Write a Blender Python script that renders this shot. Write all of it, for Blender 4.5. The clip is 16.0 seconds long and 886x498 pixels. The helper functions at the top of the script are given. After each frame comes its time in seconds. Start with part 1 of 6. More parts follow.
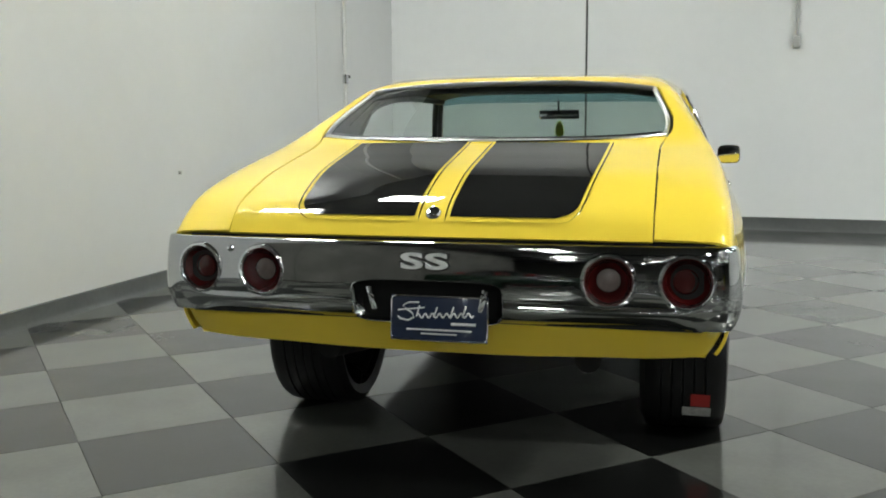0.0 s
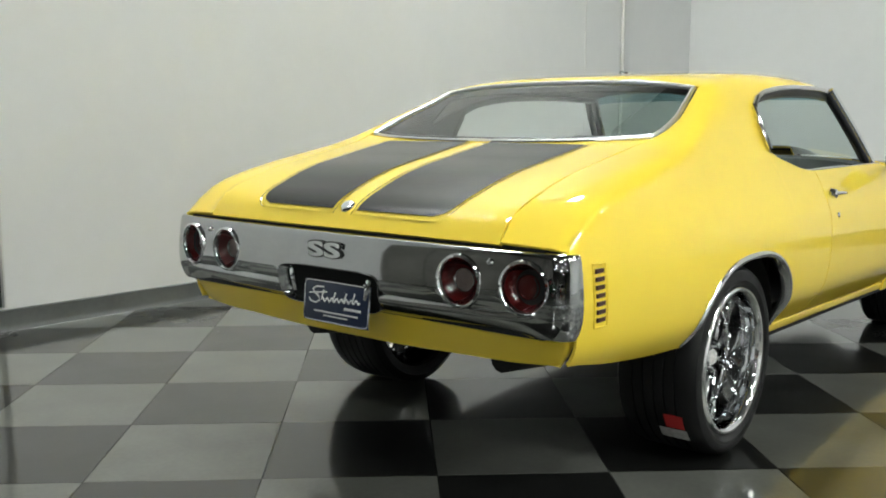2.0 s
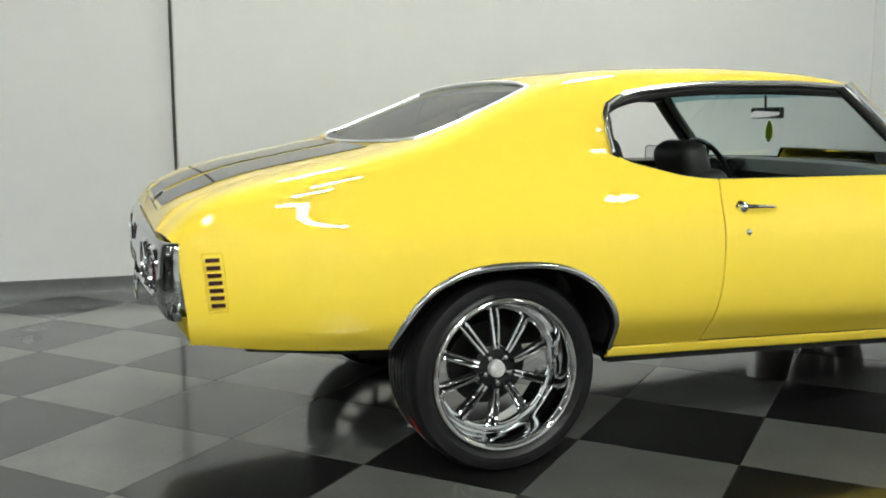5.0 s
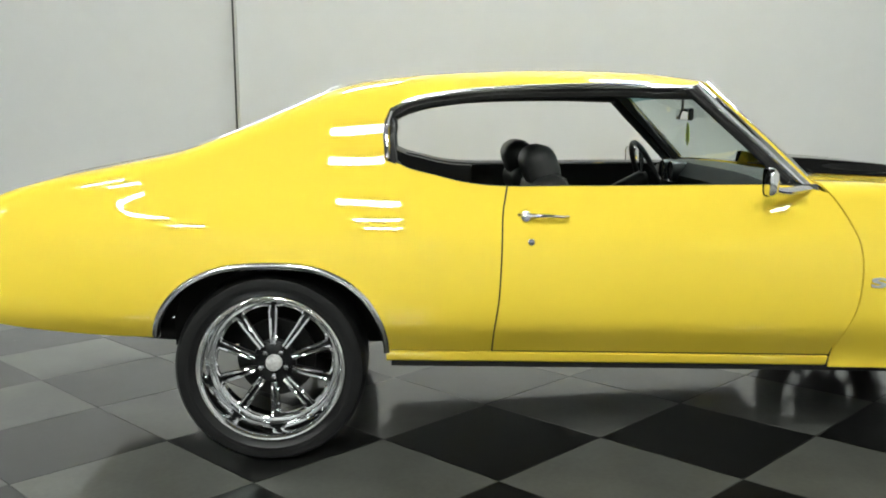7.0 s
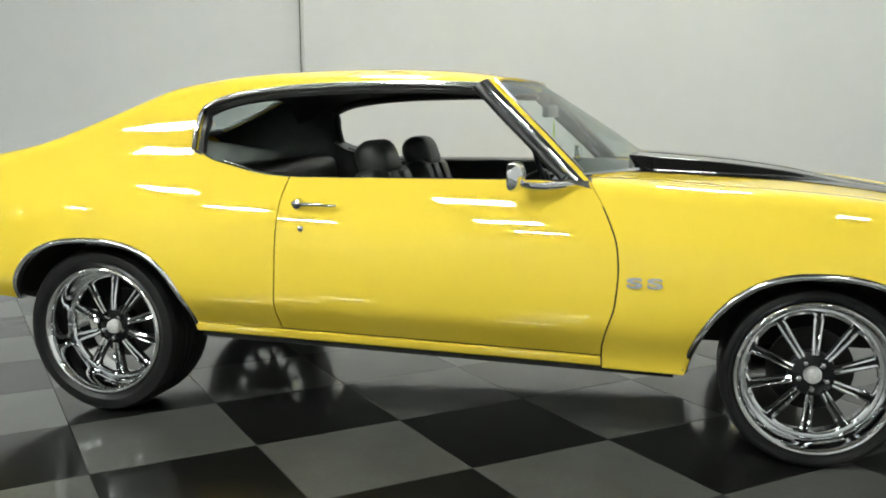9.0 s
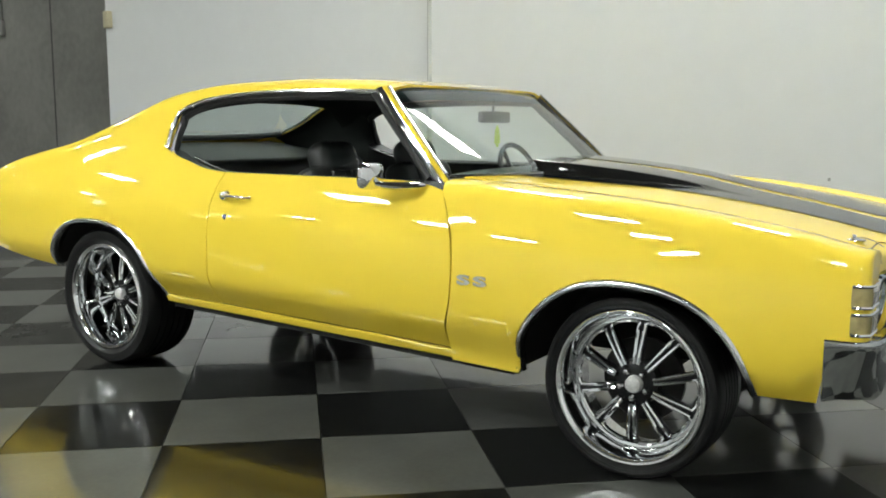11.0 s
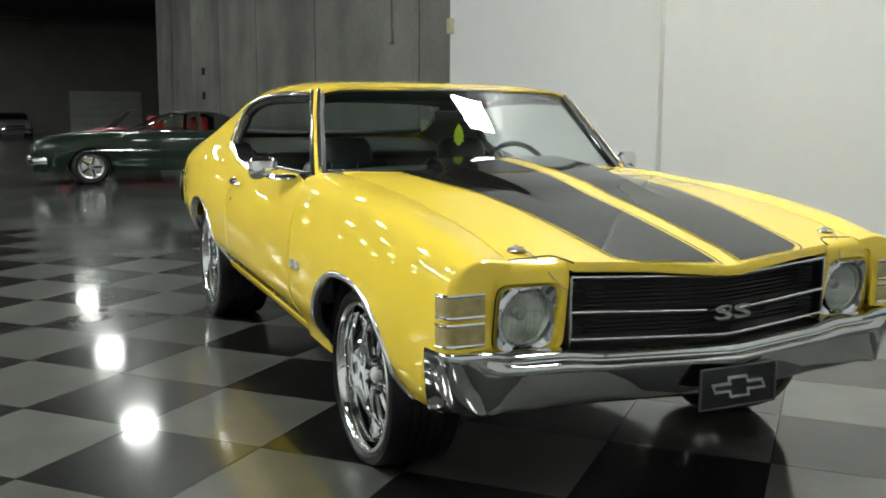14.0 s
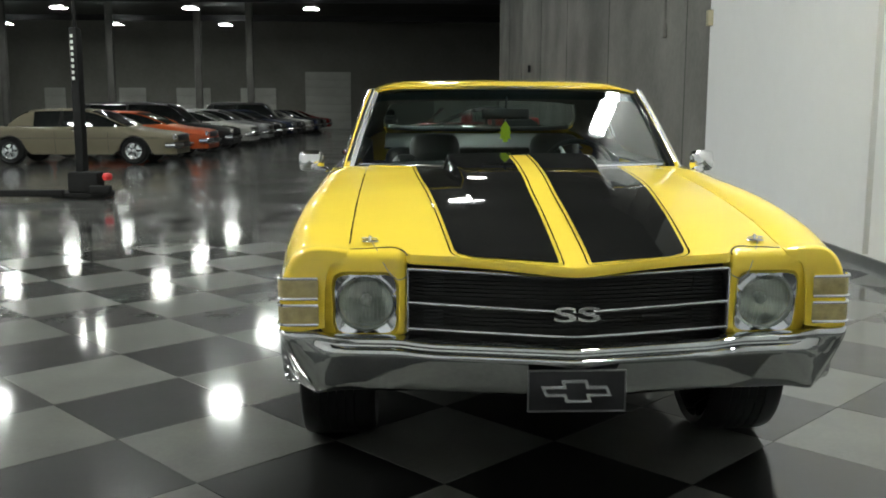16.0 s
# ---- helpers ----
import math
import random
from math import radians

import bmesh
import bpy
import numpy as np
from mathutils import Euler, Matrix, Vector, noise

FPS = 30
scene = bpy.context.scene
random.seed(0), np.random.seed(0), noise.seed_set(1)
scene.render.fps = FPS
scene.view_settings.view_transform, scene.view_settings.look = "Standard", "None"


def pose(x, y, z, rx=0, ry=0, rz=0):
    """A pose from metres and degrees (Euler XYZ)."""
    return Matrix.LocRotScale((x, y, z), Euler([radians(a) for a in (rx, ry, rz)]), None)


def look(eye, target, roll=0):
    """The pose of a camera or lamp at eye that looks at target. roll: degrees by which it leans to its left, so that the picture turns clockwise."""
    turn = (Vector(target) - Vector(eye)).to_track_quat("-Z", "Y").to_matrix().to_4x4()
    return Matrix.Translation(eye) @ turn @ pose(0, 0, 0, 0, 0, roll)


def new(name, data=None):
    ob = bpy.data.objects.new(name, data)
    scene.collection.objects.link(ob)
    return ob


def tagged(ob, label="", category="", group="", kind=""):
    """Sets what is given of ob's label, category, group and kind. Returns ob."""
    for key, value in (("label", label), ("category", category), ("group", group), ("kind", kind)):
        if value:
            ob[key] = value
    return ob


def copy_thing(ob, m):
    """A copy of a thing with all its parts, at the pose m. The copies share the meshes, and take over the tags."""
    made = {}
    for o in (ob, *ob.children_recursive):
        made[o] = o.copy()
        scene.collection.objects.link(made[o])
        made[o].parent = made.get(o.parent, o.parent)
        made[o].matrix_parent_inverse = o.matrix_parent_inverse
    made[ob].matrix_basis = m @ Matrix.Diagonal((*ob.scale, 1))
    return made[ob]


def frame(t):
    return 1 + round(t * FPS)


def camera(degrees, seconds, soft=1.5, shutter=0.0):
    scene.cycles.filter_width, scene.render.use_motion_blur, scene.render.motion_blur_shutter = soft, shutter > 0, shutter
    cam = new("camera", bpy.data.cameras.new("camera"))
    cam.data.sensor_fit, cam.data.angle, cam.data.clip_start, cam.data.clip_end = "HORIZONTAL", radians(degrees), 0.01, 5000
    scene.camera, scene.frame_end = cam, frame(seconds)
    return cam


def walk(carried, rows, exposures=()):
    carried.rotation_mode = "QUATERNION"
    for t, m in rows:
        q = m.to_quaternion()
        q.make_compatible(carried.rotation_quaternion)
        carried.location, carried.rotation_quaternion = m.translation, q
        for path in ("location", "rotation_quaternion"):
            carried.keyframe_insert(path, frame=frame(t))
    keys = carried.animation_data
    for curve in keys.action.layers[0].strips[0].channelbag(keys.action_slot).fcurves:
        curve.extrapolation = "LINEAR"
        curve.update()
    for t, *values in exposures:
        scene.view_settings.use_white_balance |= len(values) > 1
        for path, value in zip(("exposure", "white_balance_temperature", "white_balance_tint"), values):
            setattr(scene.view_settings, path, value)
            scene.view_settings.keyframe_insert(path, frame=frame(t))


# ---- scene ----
cam = camera(50.89, 16.0, soft=1.9)
PATH = [
    (0, (0.728, -5.241, 1.217), (0.237, -3.321, 0.950), -0.40),
    (0.5, (1.106, -5.152, 1.220), (0.434, -3.287, 0.952), -0.56),
    (1, (1.479, -5.052, 1.230), (0.634, -3.260, 0.953), -0.33),
    (1.5, (1.841, -4.890, 1.230), (0.774, -3.222, 0.953), -0.05),
    (2, (2.191, -4.683, 1.231), (0.935, -3.151, 0.956), 0.06),
    (2.5, (2.509, -4.427, 1.235), (1.115, -3.020, 0.961), -0.01),
    (3, (2.810, -4.120, 1.230), (1.282, -2.858, 0.962), -0.10),
    (3.5, (3.103, -3.783, 1.227), (1.478, -2.649, 0.962), -0.11),
    (4, (3.350, -3.465, 1.221), (1.646, -2.451, 0.959), -0.09),
    (4.2, (3.455, -3.321, 1.225), (1.716, -2.370, 0.959), -0.03),
    (6.3, (4.105, -1.633, 1.263), (2.146, -1.349, 0.976), -0.28),
    (6.5, (4.145, -1.441, 1.269), (2.180, -1.211, 0.979), -0.22),
    (7, (4.241, -0.943, 1.293), (2.265, -0.850, 0.997), -0.34),
    (7.5, (4.294, -0.494, 1.282), (2.316, -0.544, 0.995), -0.44),
    (8, (4.331, 0.005, 1.262), (2.360, -0.183, 0.981), -0.46),
    (8.5, (4.329, 0.485, 1.267), (2.375, 0.172, 0.979), -0.41),
    (9, (4.286, 0.958, 1.251), (2.369, 0.461, 0.967), -0.42),
    (9.2, (4.262, 1.146, 1.250), (2.364, 0.581, 0.967), -0.34),
    (11.3, (3.727, 2.854, 1.233), (2.129, 1.680, 0.967), 0.06),
    (11.5, (3.613, 3.012, 1.232), (2.057, 1.783, 0.966), 0.04),
    (12, (3.358, 3.383, 1.233), (1.941, 1.998, 0.965), -0.00),
    (12.5, (3.065, 3.714, 1.240), (1.792, 2.196, 0.969), 0.26),
    (13, (2.734, 4.036, 1.255), (1.613, 2.403, 0.981), 0.38),
    (13.5, (2.379, 4.297, 1.260), (1.413, 2.567, 0.984), 0.32),
    (14, (2.011, 4.538, 1.268), (1.184, 2.739, 0.985), 0.24),
    (14.5, (1.628, 4.743, 1.269), (0.998, 2.866, 0.984), 0.28),
    (15, (1.243, 4.881, 1.273), (0.806, 2.951, 0.983), 0.39),
    (15.5, (0.866, 4.996, 1.276), (0.600, 3.036, 0.983), 0.31),
    (16, (0.515, 5.086, 1.284), (0.437, 3.110, 0.989), 0.11),
]
walk(cam, [(t, look(eye, aim, roll)) for t, eye, aim, roll in PATH], [(0.0, -0.15), (1.0, -0.13), (2.5, -0.07), (4.5, 0.0), (16.0, 0.0)])

LAMP_STRENGTH = 134.0
HALL_STRENGTH = 86.0
import functools

# ---- world and exposure ----
world = bpy.data.worlds.new("world")
world.use_nodes = True
world.node_tree.nodes["Background"].inputs[0].default_value = (0.02, 0.02, 0.02, 1)
world.node_tree.nodes["Background"].inputs[1].default_value = 0.3
scene.world = world


# ---- materials ----
def mat(name, color, rough=0.5, metal=0.0, coat=0.0, spec=0.5, noise_scale=0.0, noise_mix=0.15, bump=0.0, bump_scale=200.0,
        rough_var=0.0, emit=0.0, trans=0.0, ior=1.45, two=None, coat_rough=0.022):
    """A principled material with two scales of procedural variation in tone, gloss and relief."""
    m = bpy.data.materials.new(name)
    m.use_nodes = True
    nt = m.node_tree
    b = nt.nodes["Principled BSDF"]
    b.inputs["Base Color"].default_value = (*color, 1)
    b.inputs["Roughness"].default_value = rough
    b.inputs["Metallic"].default_value = metal
    b.inputs["Coat Weight"].default_value = coat
    b.inputs["Coat Roughness"].default_value = coat_rough
    b.inputs["Specular IOR Level"].default_value = spec
    b.inputs["Transmission Weight"].default_value = trans
    b.inputs["IOR"].default_value = ior
    if emit:
        b.inputs["Emission Color"].default_value = (*color, 1)
        b.inputs["Emission Strength"].default_value = emit
    tc = nt.nodes.new("ShaderNodeTexCoord")
    if noise_scale:
        n1 = nt.nodes.new("ShaderNodeTexNoise")
        n1.inputs["Scale"].default_value = noise_scale
        n1.inputs["Detail"].default_value = 6
        n2 = nt.nodes.new("ShaderNodeTexNoise")
        n2.inputs["Scale"].default_value = noise_scale * 14
        n2.inputs["Detail"].default_value = 3
        nt.links.new(tc.outputs["Object"], n1.inputs["Vector"])
        nt.links.new(tc.outputs["Object"], n2.inputs["Vector"])
        add = nt.nodes.new("ShaderNodeMath")
        add.operation = "MULTIPLY_ADD"
        add.inputs[1].default_value = 0.35
        nt.links.new(n2.outputs["Fac"], add.inputs[0])
        nt.links.new(n1.outputs["Fac"], add.inputs[2])
        ramp = nt.nodes.new("ShaderNodeValToRGB")
        ramp.color_ramp.elements[0].position = 0.42
        ramp.color_ramp.elements[1].position = 0.95
        lo = two if two else tuple(c * (1 - noise_mix) for c in color)
        ramp.color_ramp.elements[0].color = (*lo, 1)
        ramp.color_ramp.elements[1].color = (*(min(1, c * (1 + noise_mix * 0.5)) for c in color), 1)
        nt.links.new(add.outputs[0], ramp.inputs[0])
        nt.links.new(ramp.outputs[0], b.inputs["Base Color"])
        if rough_var:
            mr = nt.nodes.new("ShaderNodeMapRange")
            mr.inputs["From Min"].default_value = 0.4
            mr.inputs["From Max"].default_value = 0.9
            mr.inputs["To Min"].default_value = max(0.01, rough - rough_var)
            mr.inputs["To Max"].default_value = rough + rough_var
            nt.links.new(add.outputs[0], mr.inputs[0])
            nt.links.new(mr.outputs[0], b.inputs["Roughness"])
    if bump:
        nb = nt.nodes.new("ShaderNodeTexNoise")
        nb.inputs["Scale"].default_value = bump_scale
        nb.inputs["Detail"].default_value = 4
        nt.links.new(tc.outputs["Object"], nb.inputs["Vector"])
        bp = nt.nodes.new("ShaderNodeBump")
        bp.inputs["Strength"].default_value = bump
        bp.inputs["Distance"].default_value = 0.002
        nt.links.new(nb.outputs["Fac"], bp.inputs["Height"])
        nt.links.new(bp.outputs[0], b.inputs["Normal"])
    return m


YELLOW = mat("yellow_paint", (0.90, 0.6561, 0.058), 0.62, coat=1.0, spec=0.12, noise_scale=1.2, noise_mix=0.03)
BLACK_GLOSS = mat("black_stripe", (0.010, 0.010, 0.010), 0.035, coat=0.0, noise_scale=3, noise_mix=0.3)
GAP = mat("panel_gap", (0.012, 0.011, 0.008), 0.8)
CHROME = mat("chrome", (0.78, 0.79, 0.80), 0.045, 1.0, noise_scale=6, noise_mix=0.06, rough_var=0.02)
BUMPER_CHROME = mat("bumper_chrome", (0.53, 0.54, 0.54), 0.045, 1.0, noise_scale=5, noise_mix=0.1, rough_var=0.02)
TRIM_BRIGHT = mat("bright_moulding", (0.80, 0.80, 0.79), 0.14, 1.0, noise_scale=9, noise_mix=0.03, rough_var=0.02)
CAP_SILVER = mat("satin_silver", (0.52, 0.52, 0.51), 0.4, 0.15, noise_scale=60, noise_mix=0.35, bump=0.3, bump_scale=90)
SATIN_TRIM = mat("satin_moulding", (0.80, 0.80, 0.79), 0.30, 1.0, noise_scale=9, noise_mix=0.05, rough_var=0.03)
CHROME_DULL = mat("brushed_chrome", (0.62, 0.63, 0.64), 0.16, 1.0, noise_scale=9, noise_mix=0.1, rough_var=0.05)
RUBBER = mat("tyre_rubber", (0.010, 0.010, 0.0105), 0.4, spec=0.3, noise_scale=8, noise_mix=0.4, bump=0.25, bump_scale=120, rough_var=0.1)
DARK = mat("dark_underside", (0.014, 0.014, 0.0135), 0.75, noise_scale=5, noise_mix=0.4)
VINYL = mat("black_vinyl", (0.028, 0.029, 0.028), 0.38, noise_scale=12, noise_mix=0.3, bump=0.3, bump_scale=260)
TRIM_BLACK = mat("black_trim", (0.017, 0.017, 0.017), 0.3, noise_scale=10, noise_mix=0.3)
RED_LENS = mat("red_lens", (0.060, 0.007, 0.007), 0.16, coat=0.25, noise_scale=25, noise_mix=0.2)
CLEAR_LENS = mat("clear_lens", (0.3, 0.29, 0.26), 0.2, coat=1.0, noise_scale=30, noise_mix=0.2, bump=0.4, bump_scale=180)
SMOKE_LENS = mat("smoky_lens", (0.16, 0.12, 0.11), 0.18, coat=1.0, noise_scale=30, noise_mix=0.3, bump=0.4, bump_scale=180)
AMBER_LENS = mat("amber_lens", (0.44, 0.36, 0.155), 0.22, coat=1.0, noise_scale=30, noise_mix=0.35, bump=0.5, bump_scale=140)
LAMP_FLUTE = mat("lamp_flute_glass", (0.30, 0.32, 0.29), 0.1, coat=1.0)
HEADLAMP = mat("headlamp_bowl", (0.80, 0.82, 0.77), 0.17, metal=0.65, coat=1.0, noise_scale=14, noise_mix=0.55, bump=0.6, bump_scale=55)
NAVY = mat("navy_plate", (0.012, 0.022, 0.055), 0.3, coat=0.5, noise_scale=10, noise_mix=0.15)
WHITE = mat("white_lettering", (0.75, 0.76, 0.76), 0.4, noise_scale=30, noise_mix=0.06)
PLATE_FRAME = mat("dull_plate_frame", (0.16, 0.16, 0.16), 0.35, 0.7, noise_scale=20, noise_mix=0.3)
SILVER = mat("silver_lettering", (0.5, 0.51, 0.52), 0.25, 0.8, noise_scale=20, noise_mix=0.1)
RED_STICKER = mat("red_sticker", (0.5, 0.03, 0.03), 0.4, noise_scale=20, noise_mix=0.2)
LIME = mat("lime_card", (0.55, 0.72, 0.02), 0.6, noise_scale=30, noise_mix=0.15)
SPOKE_DARK = mat("dark_spoke_groove", (0.012, 0.012, 0.013), 0.3, 0.5, noise_scale=20, noise_mix=0.2)
RECESS = mat("plate_recess_black", (0.004, 0.004, 0.004), 0.9, noise_scale=20, noise_mix=0.3)
SLOT_RED = mat("marker_slot_red", (0.045, 0.010, 0.006), 0.35, noise_scale=40, noise_mix=0.4)
DISC = mat("brake_disc", (0.022, 0.021, 0.02), 0.5, 0.6, noise_scale=20, noise_mix=0.3)


def glass(name, tint):
    m = bpy.data.materials.new(name)
    m.use_nodes = True
    nt = m.node_tree
    for n in list(nt.nodes):
        if n.type != "OUTPUT_MATERIAL":
            nt.nodes.remove(n)
    out = [n for n in nt.nodes if n.type == "OUTPUT_MATERIAL"][0]
    tr = nt.nodes.new("ShaderNodeBsdfTransparent")
    tr.inputs[0].default_value = (*tint, 1)
    gl = nt.nodes.new("ShaderNodeBsdfGlossy")
    gl.inputs["Roughness"].default_value = 0.02
    lw = nt.nodes.new("ShaderNodeLayerWeight")
    lw.inputs["Blend"].default_value = 0.5
    pw = nt.nodes.new("ShaderNodeMath")
    pw.operation = "POWER"
    pw.inputs[1].default_value = 3.0
    fr = nt.nodes.new("ShaderNodeMath")
    fr.operation = "MULTIPLY_ADD"
    fr.inputs[1].default_value, fr.inputs[2].default_value = 0.62, 0.07
    nt.links.new(lw.outputs["Facing"], pw.inputs[0])
    nt.links.new(pw.outputs[0], fr.inputs[0])
    mx = nt.nodes.new("ShaderNodeMixShader")
    nt.links.new(fr.outputs[0], mx.inputs[0])
    nt.links.new(tr.outputs[0], mx.inputs[1])
    nt.links.new(gl.outputs[0], mx.inputs[2])
    nt.links.new(mx.outputs[0], out.inputs[0])
    return m


GLASS = glass("tinted_glass", (0.74, 0.825, 0.80))
LAMP_GLASS = glass("headlight_glass", (0.80, 0.84, 0.80))
GLASS_BAND = glass("tint_band_glass", (0.26, 0.46, 0.50))

WALL_WHITE = mat("white_wall_paint", (0.695, 0.70, 0.705), 0.55, noise_scale=0.5, noise_mix=0.05, bump=0.08, bump_scale=90)
CONCRETE = mat("raw_concrete_wall", (0.165, 0.162, 0.148), 0.8, noise_scale=0.8, noise_mix=0.4, bump=0.4, bump_scale=30)
nt_ = CONCRETE.node_tree
coord_ = nt_.nodes.new("ShaderNodeTexCoord")
map_ = nt_.nodes.new("ShaderNodeMapping")
map_.inputs["Scale"].default_value = (1.0, 1.0, 0.05)
streak_ = nt_.nodes.new("ShaderNodeTexNoise")
streak_.inputs["Scale"].default_value = 0.5
streak_.inputs["Detail"].default_value = 1.5
tone_ = nt_.nodes.new("ShaderNodeHueSaturation")
range_ = nt_.nodes.new("ShaderNodeMapRange")
range_.inputs["From Min"].default_value, range_.inputs["From Max"].default_value = 0.3, 0.7
range_.inputs["To Min"].default_value, range_.inputs["To Max"].default_value = 0.80, 1.22
nt_.links.new(coord_.outputs["Object"], map_.inputs["Vector"])
nt_.links.new(map_.outputs[0], streak_.inputs["Vector"])
nt_.links.new(streak_.outputs["Fac"], range_.inputs[0])
nt_.links.new(range_.outputs[0], tone_.inputs["Value"])
b_ = nt_.nodes["Principled BSDF"]
nt_.links.new(b_.inputs["Base Color"].links[0].from_socket, tone_.inputs["Color"])
nt_.links.new(tone_.outputs[0], b_.inputs["Base Color"])
BASE_GREY = mat("grey_baseboard", (0.10, 0.105, 0.105), 0.3, noise_scale=2, noise_mix=0.3)
POLISHED = mat("polished_concrete", (0.075, 0.075, 0.072), 0.13, noise_scale=0.7, noise_mix=0.35, rough_var=0.06)
TILE_DARK = mat("dark_floor_tile", (0.0095, 0.0097, 0.0093), 0.30, coat=1.0, coat_rough=0.085, spec=0.12, noise_scale=3.2, noise_mix=0.45, rough_var=0.035, bump=0.2, bump_scale=8)
TILE_LIGHT = mat("light_floor_tile", (0.102, 0.104, 0.095), 0.30, coat=1.0, coat_rough=0.085, spec=0.12, noise_scale=3.2, noise_mix=0.36, rough_var=0.035, bump=0.2, bump_scale=8)
for m_ in (TILE_DARK, TILE_LIGHT):
    nt_ = m_.node_tree
    info_ = nt_.nodes.new("ShaderNodeObjectInfo")
    hsv_ = nt_.nodes.new("ShaderNodeHueSaturation")
    mr_ = nt_.nodes.new("ShaderNodeMapRange")
    mr_.inputs["To Min"].default_value, mr_.inputs["To Max"].default_value = 0.88, 1.1
    nt_.links.new(info_.outputs["Random"], mr_.inputs[0])
    nt_.links.new(mr_.outputs[0], hsv_.inputs["Value"])
    b_ = nt_.nodes["Principled BSDF"]
    nt_.links.new(b_.inputs["Base Color"].links[0].from_socket, hsv_.inputs["Color"])
    nt_.links.new(hsv_.outputs[0], b_.inputs["Base Color"])
    nt_.links.new(b_.inputs["Normal"].links[0].from_socket, b_.inputs["Coat Normal"])
CEILING = mat("dark_ceiling_deck", (0.075, 0.075, 0.068), 0.8, noise_scale=1, noise_mix=0.3)
STEEL_DARK = mat("dark_steel", (0.02, 0.02, 0.022), 0.5, 0.3, noise_scale=4, noise_mix=0.3)
LAMP_GLOW = mat("lamp_diffuser", (0.95, 1.0, 0.94), 0.5, emit=LAMP_STRENGTH)
HALL_GLOW = mat("hall_lamp_diffuser", (0.95, 1.0, 0.94), 0.5, emit=HALL_STRENGTH)
FAR_WALL = mat("far_hall_wall", (0.27, 0.27, 0.245), 0.85, noise_scale=0.3, noise_mix=0.25)
COLUMN_GREY = mat("grey_column_paint", (0.13, 0.13, 0.12), 0.6, noise_scale=1.5, noise_mix=0.25)
DOOR_GREY = mat("dock_door", (0.60, 0.61, 0.57), 0.6, noise_scale=0.6, noise_mix=0.2)


# ---- mesh helpers ----
def thicken(bm, t):
    """Gives an open sheet a back face and rims."""
    bm.normal_update()
    faces = list(bm.faces)
    rims = [(e.verts[0], e.verts[1], e.link_loops[0].vert) for e in bm.edges if len(e.link_faces) == 1]
    under = {v: bm.verts.new(v.co - v.normal * t) for v in list(bm.verts)}
    for f in faces:
        bm.faces.new([under[v] for v in reversed(f.verts)])
    for a, b, first in rims:
        if first != a:
            a, b = b, a
        bm.faces.new((b, a, under[a], under[b]))


def fair(bm, rounds, keep=lambda v: False):
    """Evens out small waves of a sheet without shrinking it; its rims stay."""
    vs = [v for v in bm.verts if not v.is_boundary and not keep(v)]
    near_ = {v: [e.other_vert(v) for e in v.link_edges] for v in vs}
    for k in range(rounds):
        for f in (0.5, -0.52):
            to = {v: v.co + (sum((n.co for n in near_[v]), Vector()) / len(near_[v]) - v.co) * f for v in vs}
            for v, co in to.items():
                v.co = co


def part(name, bm, material, parent=None, label="", angle=35, solid=0.0):
    if solid:
        thicken(bm, solid)
    me = bpy.data.meshes.new(name)
    bm.normal_update()
    bm.to_mesh(me)
    bm.free()
    me.shade_smooth()
    me.set_sharp_from_angle(angle=radians(angle))
    me.materials.append(material)
    ob = new(name, me)
    if parent:
        ob.parent = parent
    if label:
        ob["label"] = label
    return ob


def spline(pts):
    """A smooth curve through (t, value) points, flat past its ends."""
    ts = [p[0] for p in pts]
    vs = [p[1] for p in pts]
    n = len(ts)
    d = [(vs[i + 1] - vs[i]) / (ts[i + 1] - ts[i]) for i in range(n - 1)]
    m = [d[0]] + [0 if d[i - 1] * d[i] <= 0 else 2 * d[i - 1] * d[i] / (d[i - 1] + d[i]) for i in range(1, n - 1)] + [d[-1]]

    def f(t):
        if t <= ts[0]:
            return vs[0]
        if t >= ts[-1]:
            return vs[-1]
        i = 0
        while ts[i + 1] < t:
            i += 1
        h = ts[i + 1] - ts[i]
        s = (t - ts[i]) / h
        return (vs[i] * (2 * s**3 - 3 * s * s + 1) + m[i] * h * (s**3 - 2 * s * s + s)
                + vs[i + 1] * (3 * s * s - 2 * s**3) + m[i + 1] * h * (s**3 - s * s))
    return f


def rows_mesh(rows, bm=None, close_u=False, close_v=False):
    """Quads between rows of points; close_u joins each row's ends, close_v the last row to the first."""
    bm = bm or bmesh.new()
    vs = [[bm.verts.new(p) for p in r] for r in rows]
    nr, nc = len(vs), len(vs[0])
    for i in range(nr if close_v else nr - 1):
        for j in range(nc if close_u else nc - 1):
            a, b, c, d = vs[i][j], vs[i][(j + 1) % nc], vs[(i + 1) % nr][(j + 1) % nc], vs[(i + 1) % nr][j]
            if len({a, b, c, d}) == 4:
                try:
                    bm.faces.new((a, b, c, d))
                except ValueError:
                    pass
    return bm


def face_out(bm, centre):
    """Turns an open sheet so that it faces away from the centre."""
    bmesh.ops.remove_doubles(bm, verts=bm.verts, dist=1e-5)
    bm.normal_update()
    s = sum((f.normal.dot(f.calc_center_median() - Vector(centre)) * f.calc_area() for f in bm.faces))
    if s < 0:
        bmesh.ops.reverse_faces(bm, faces=bm.faces)
    return bm


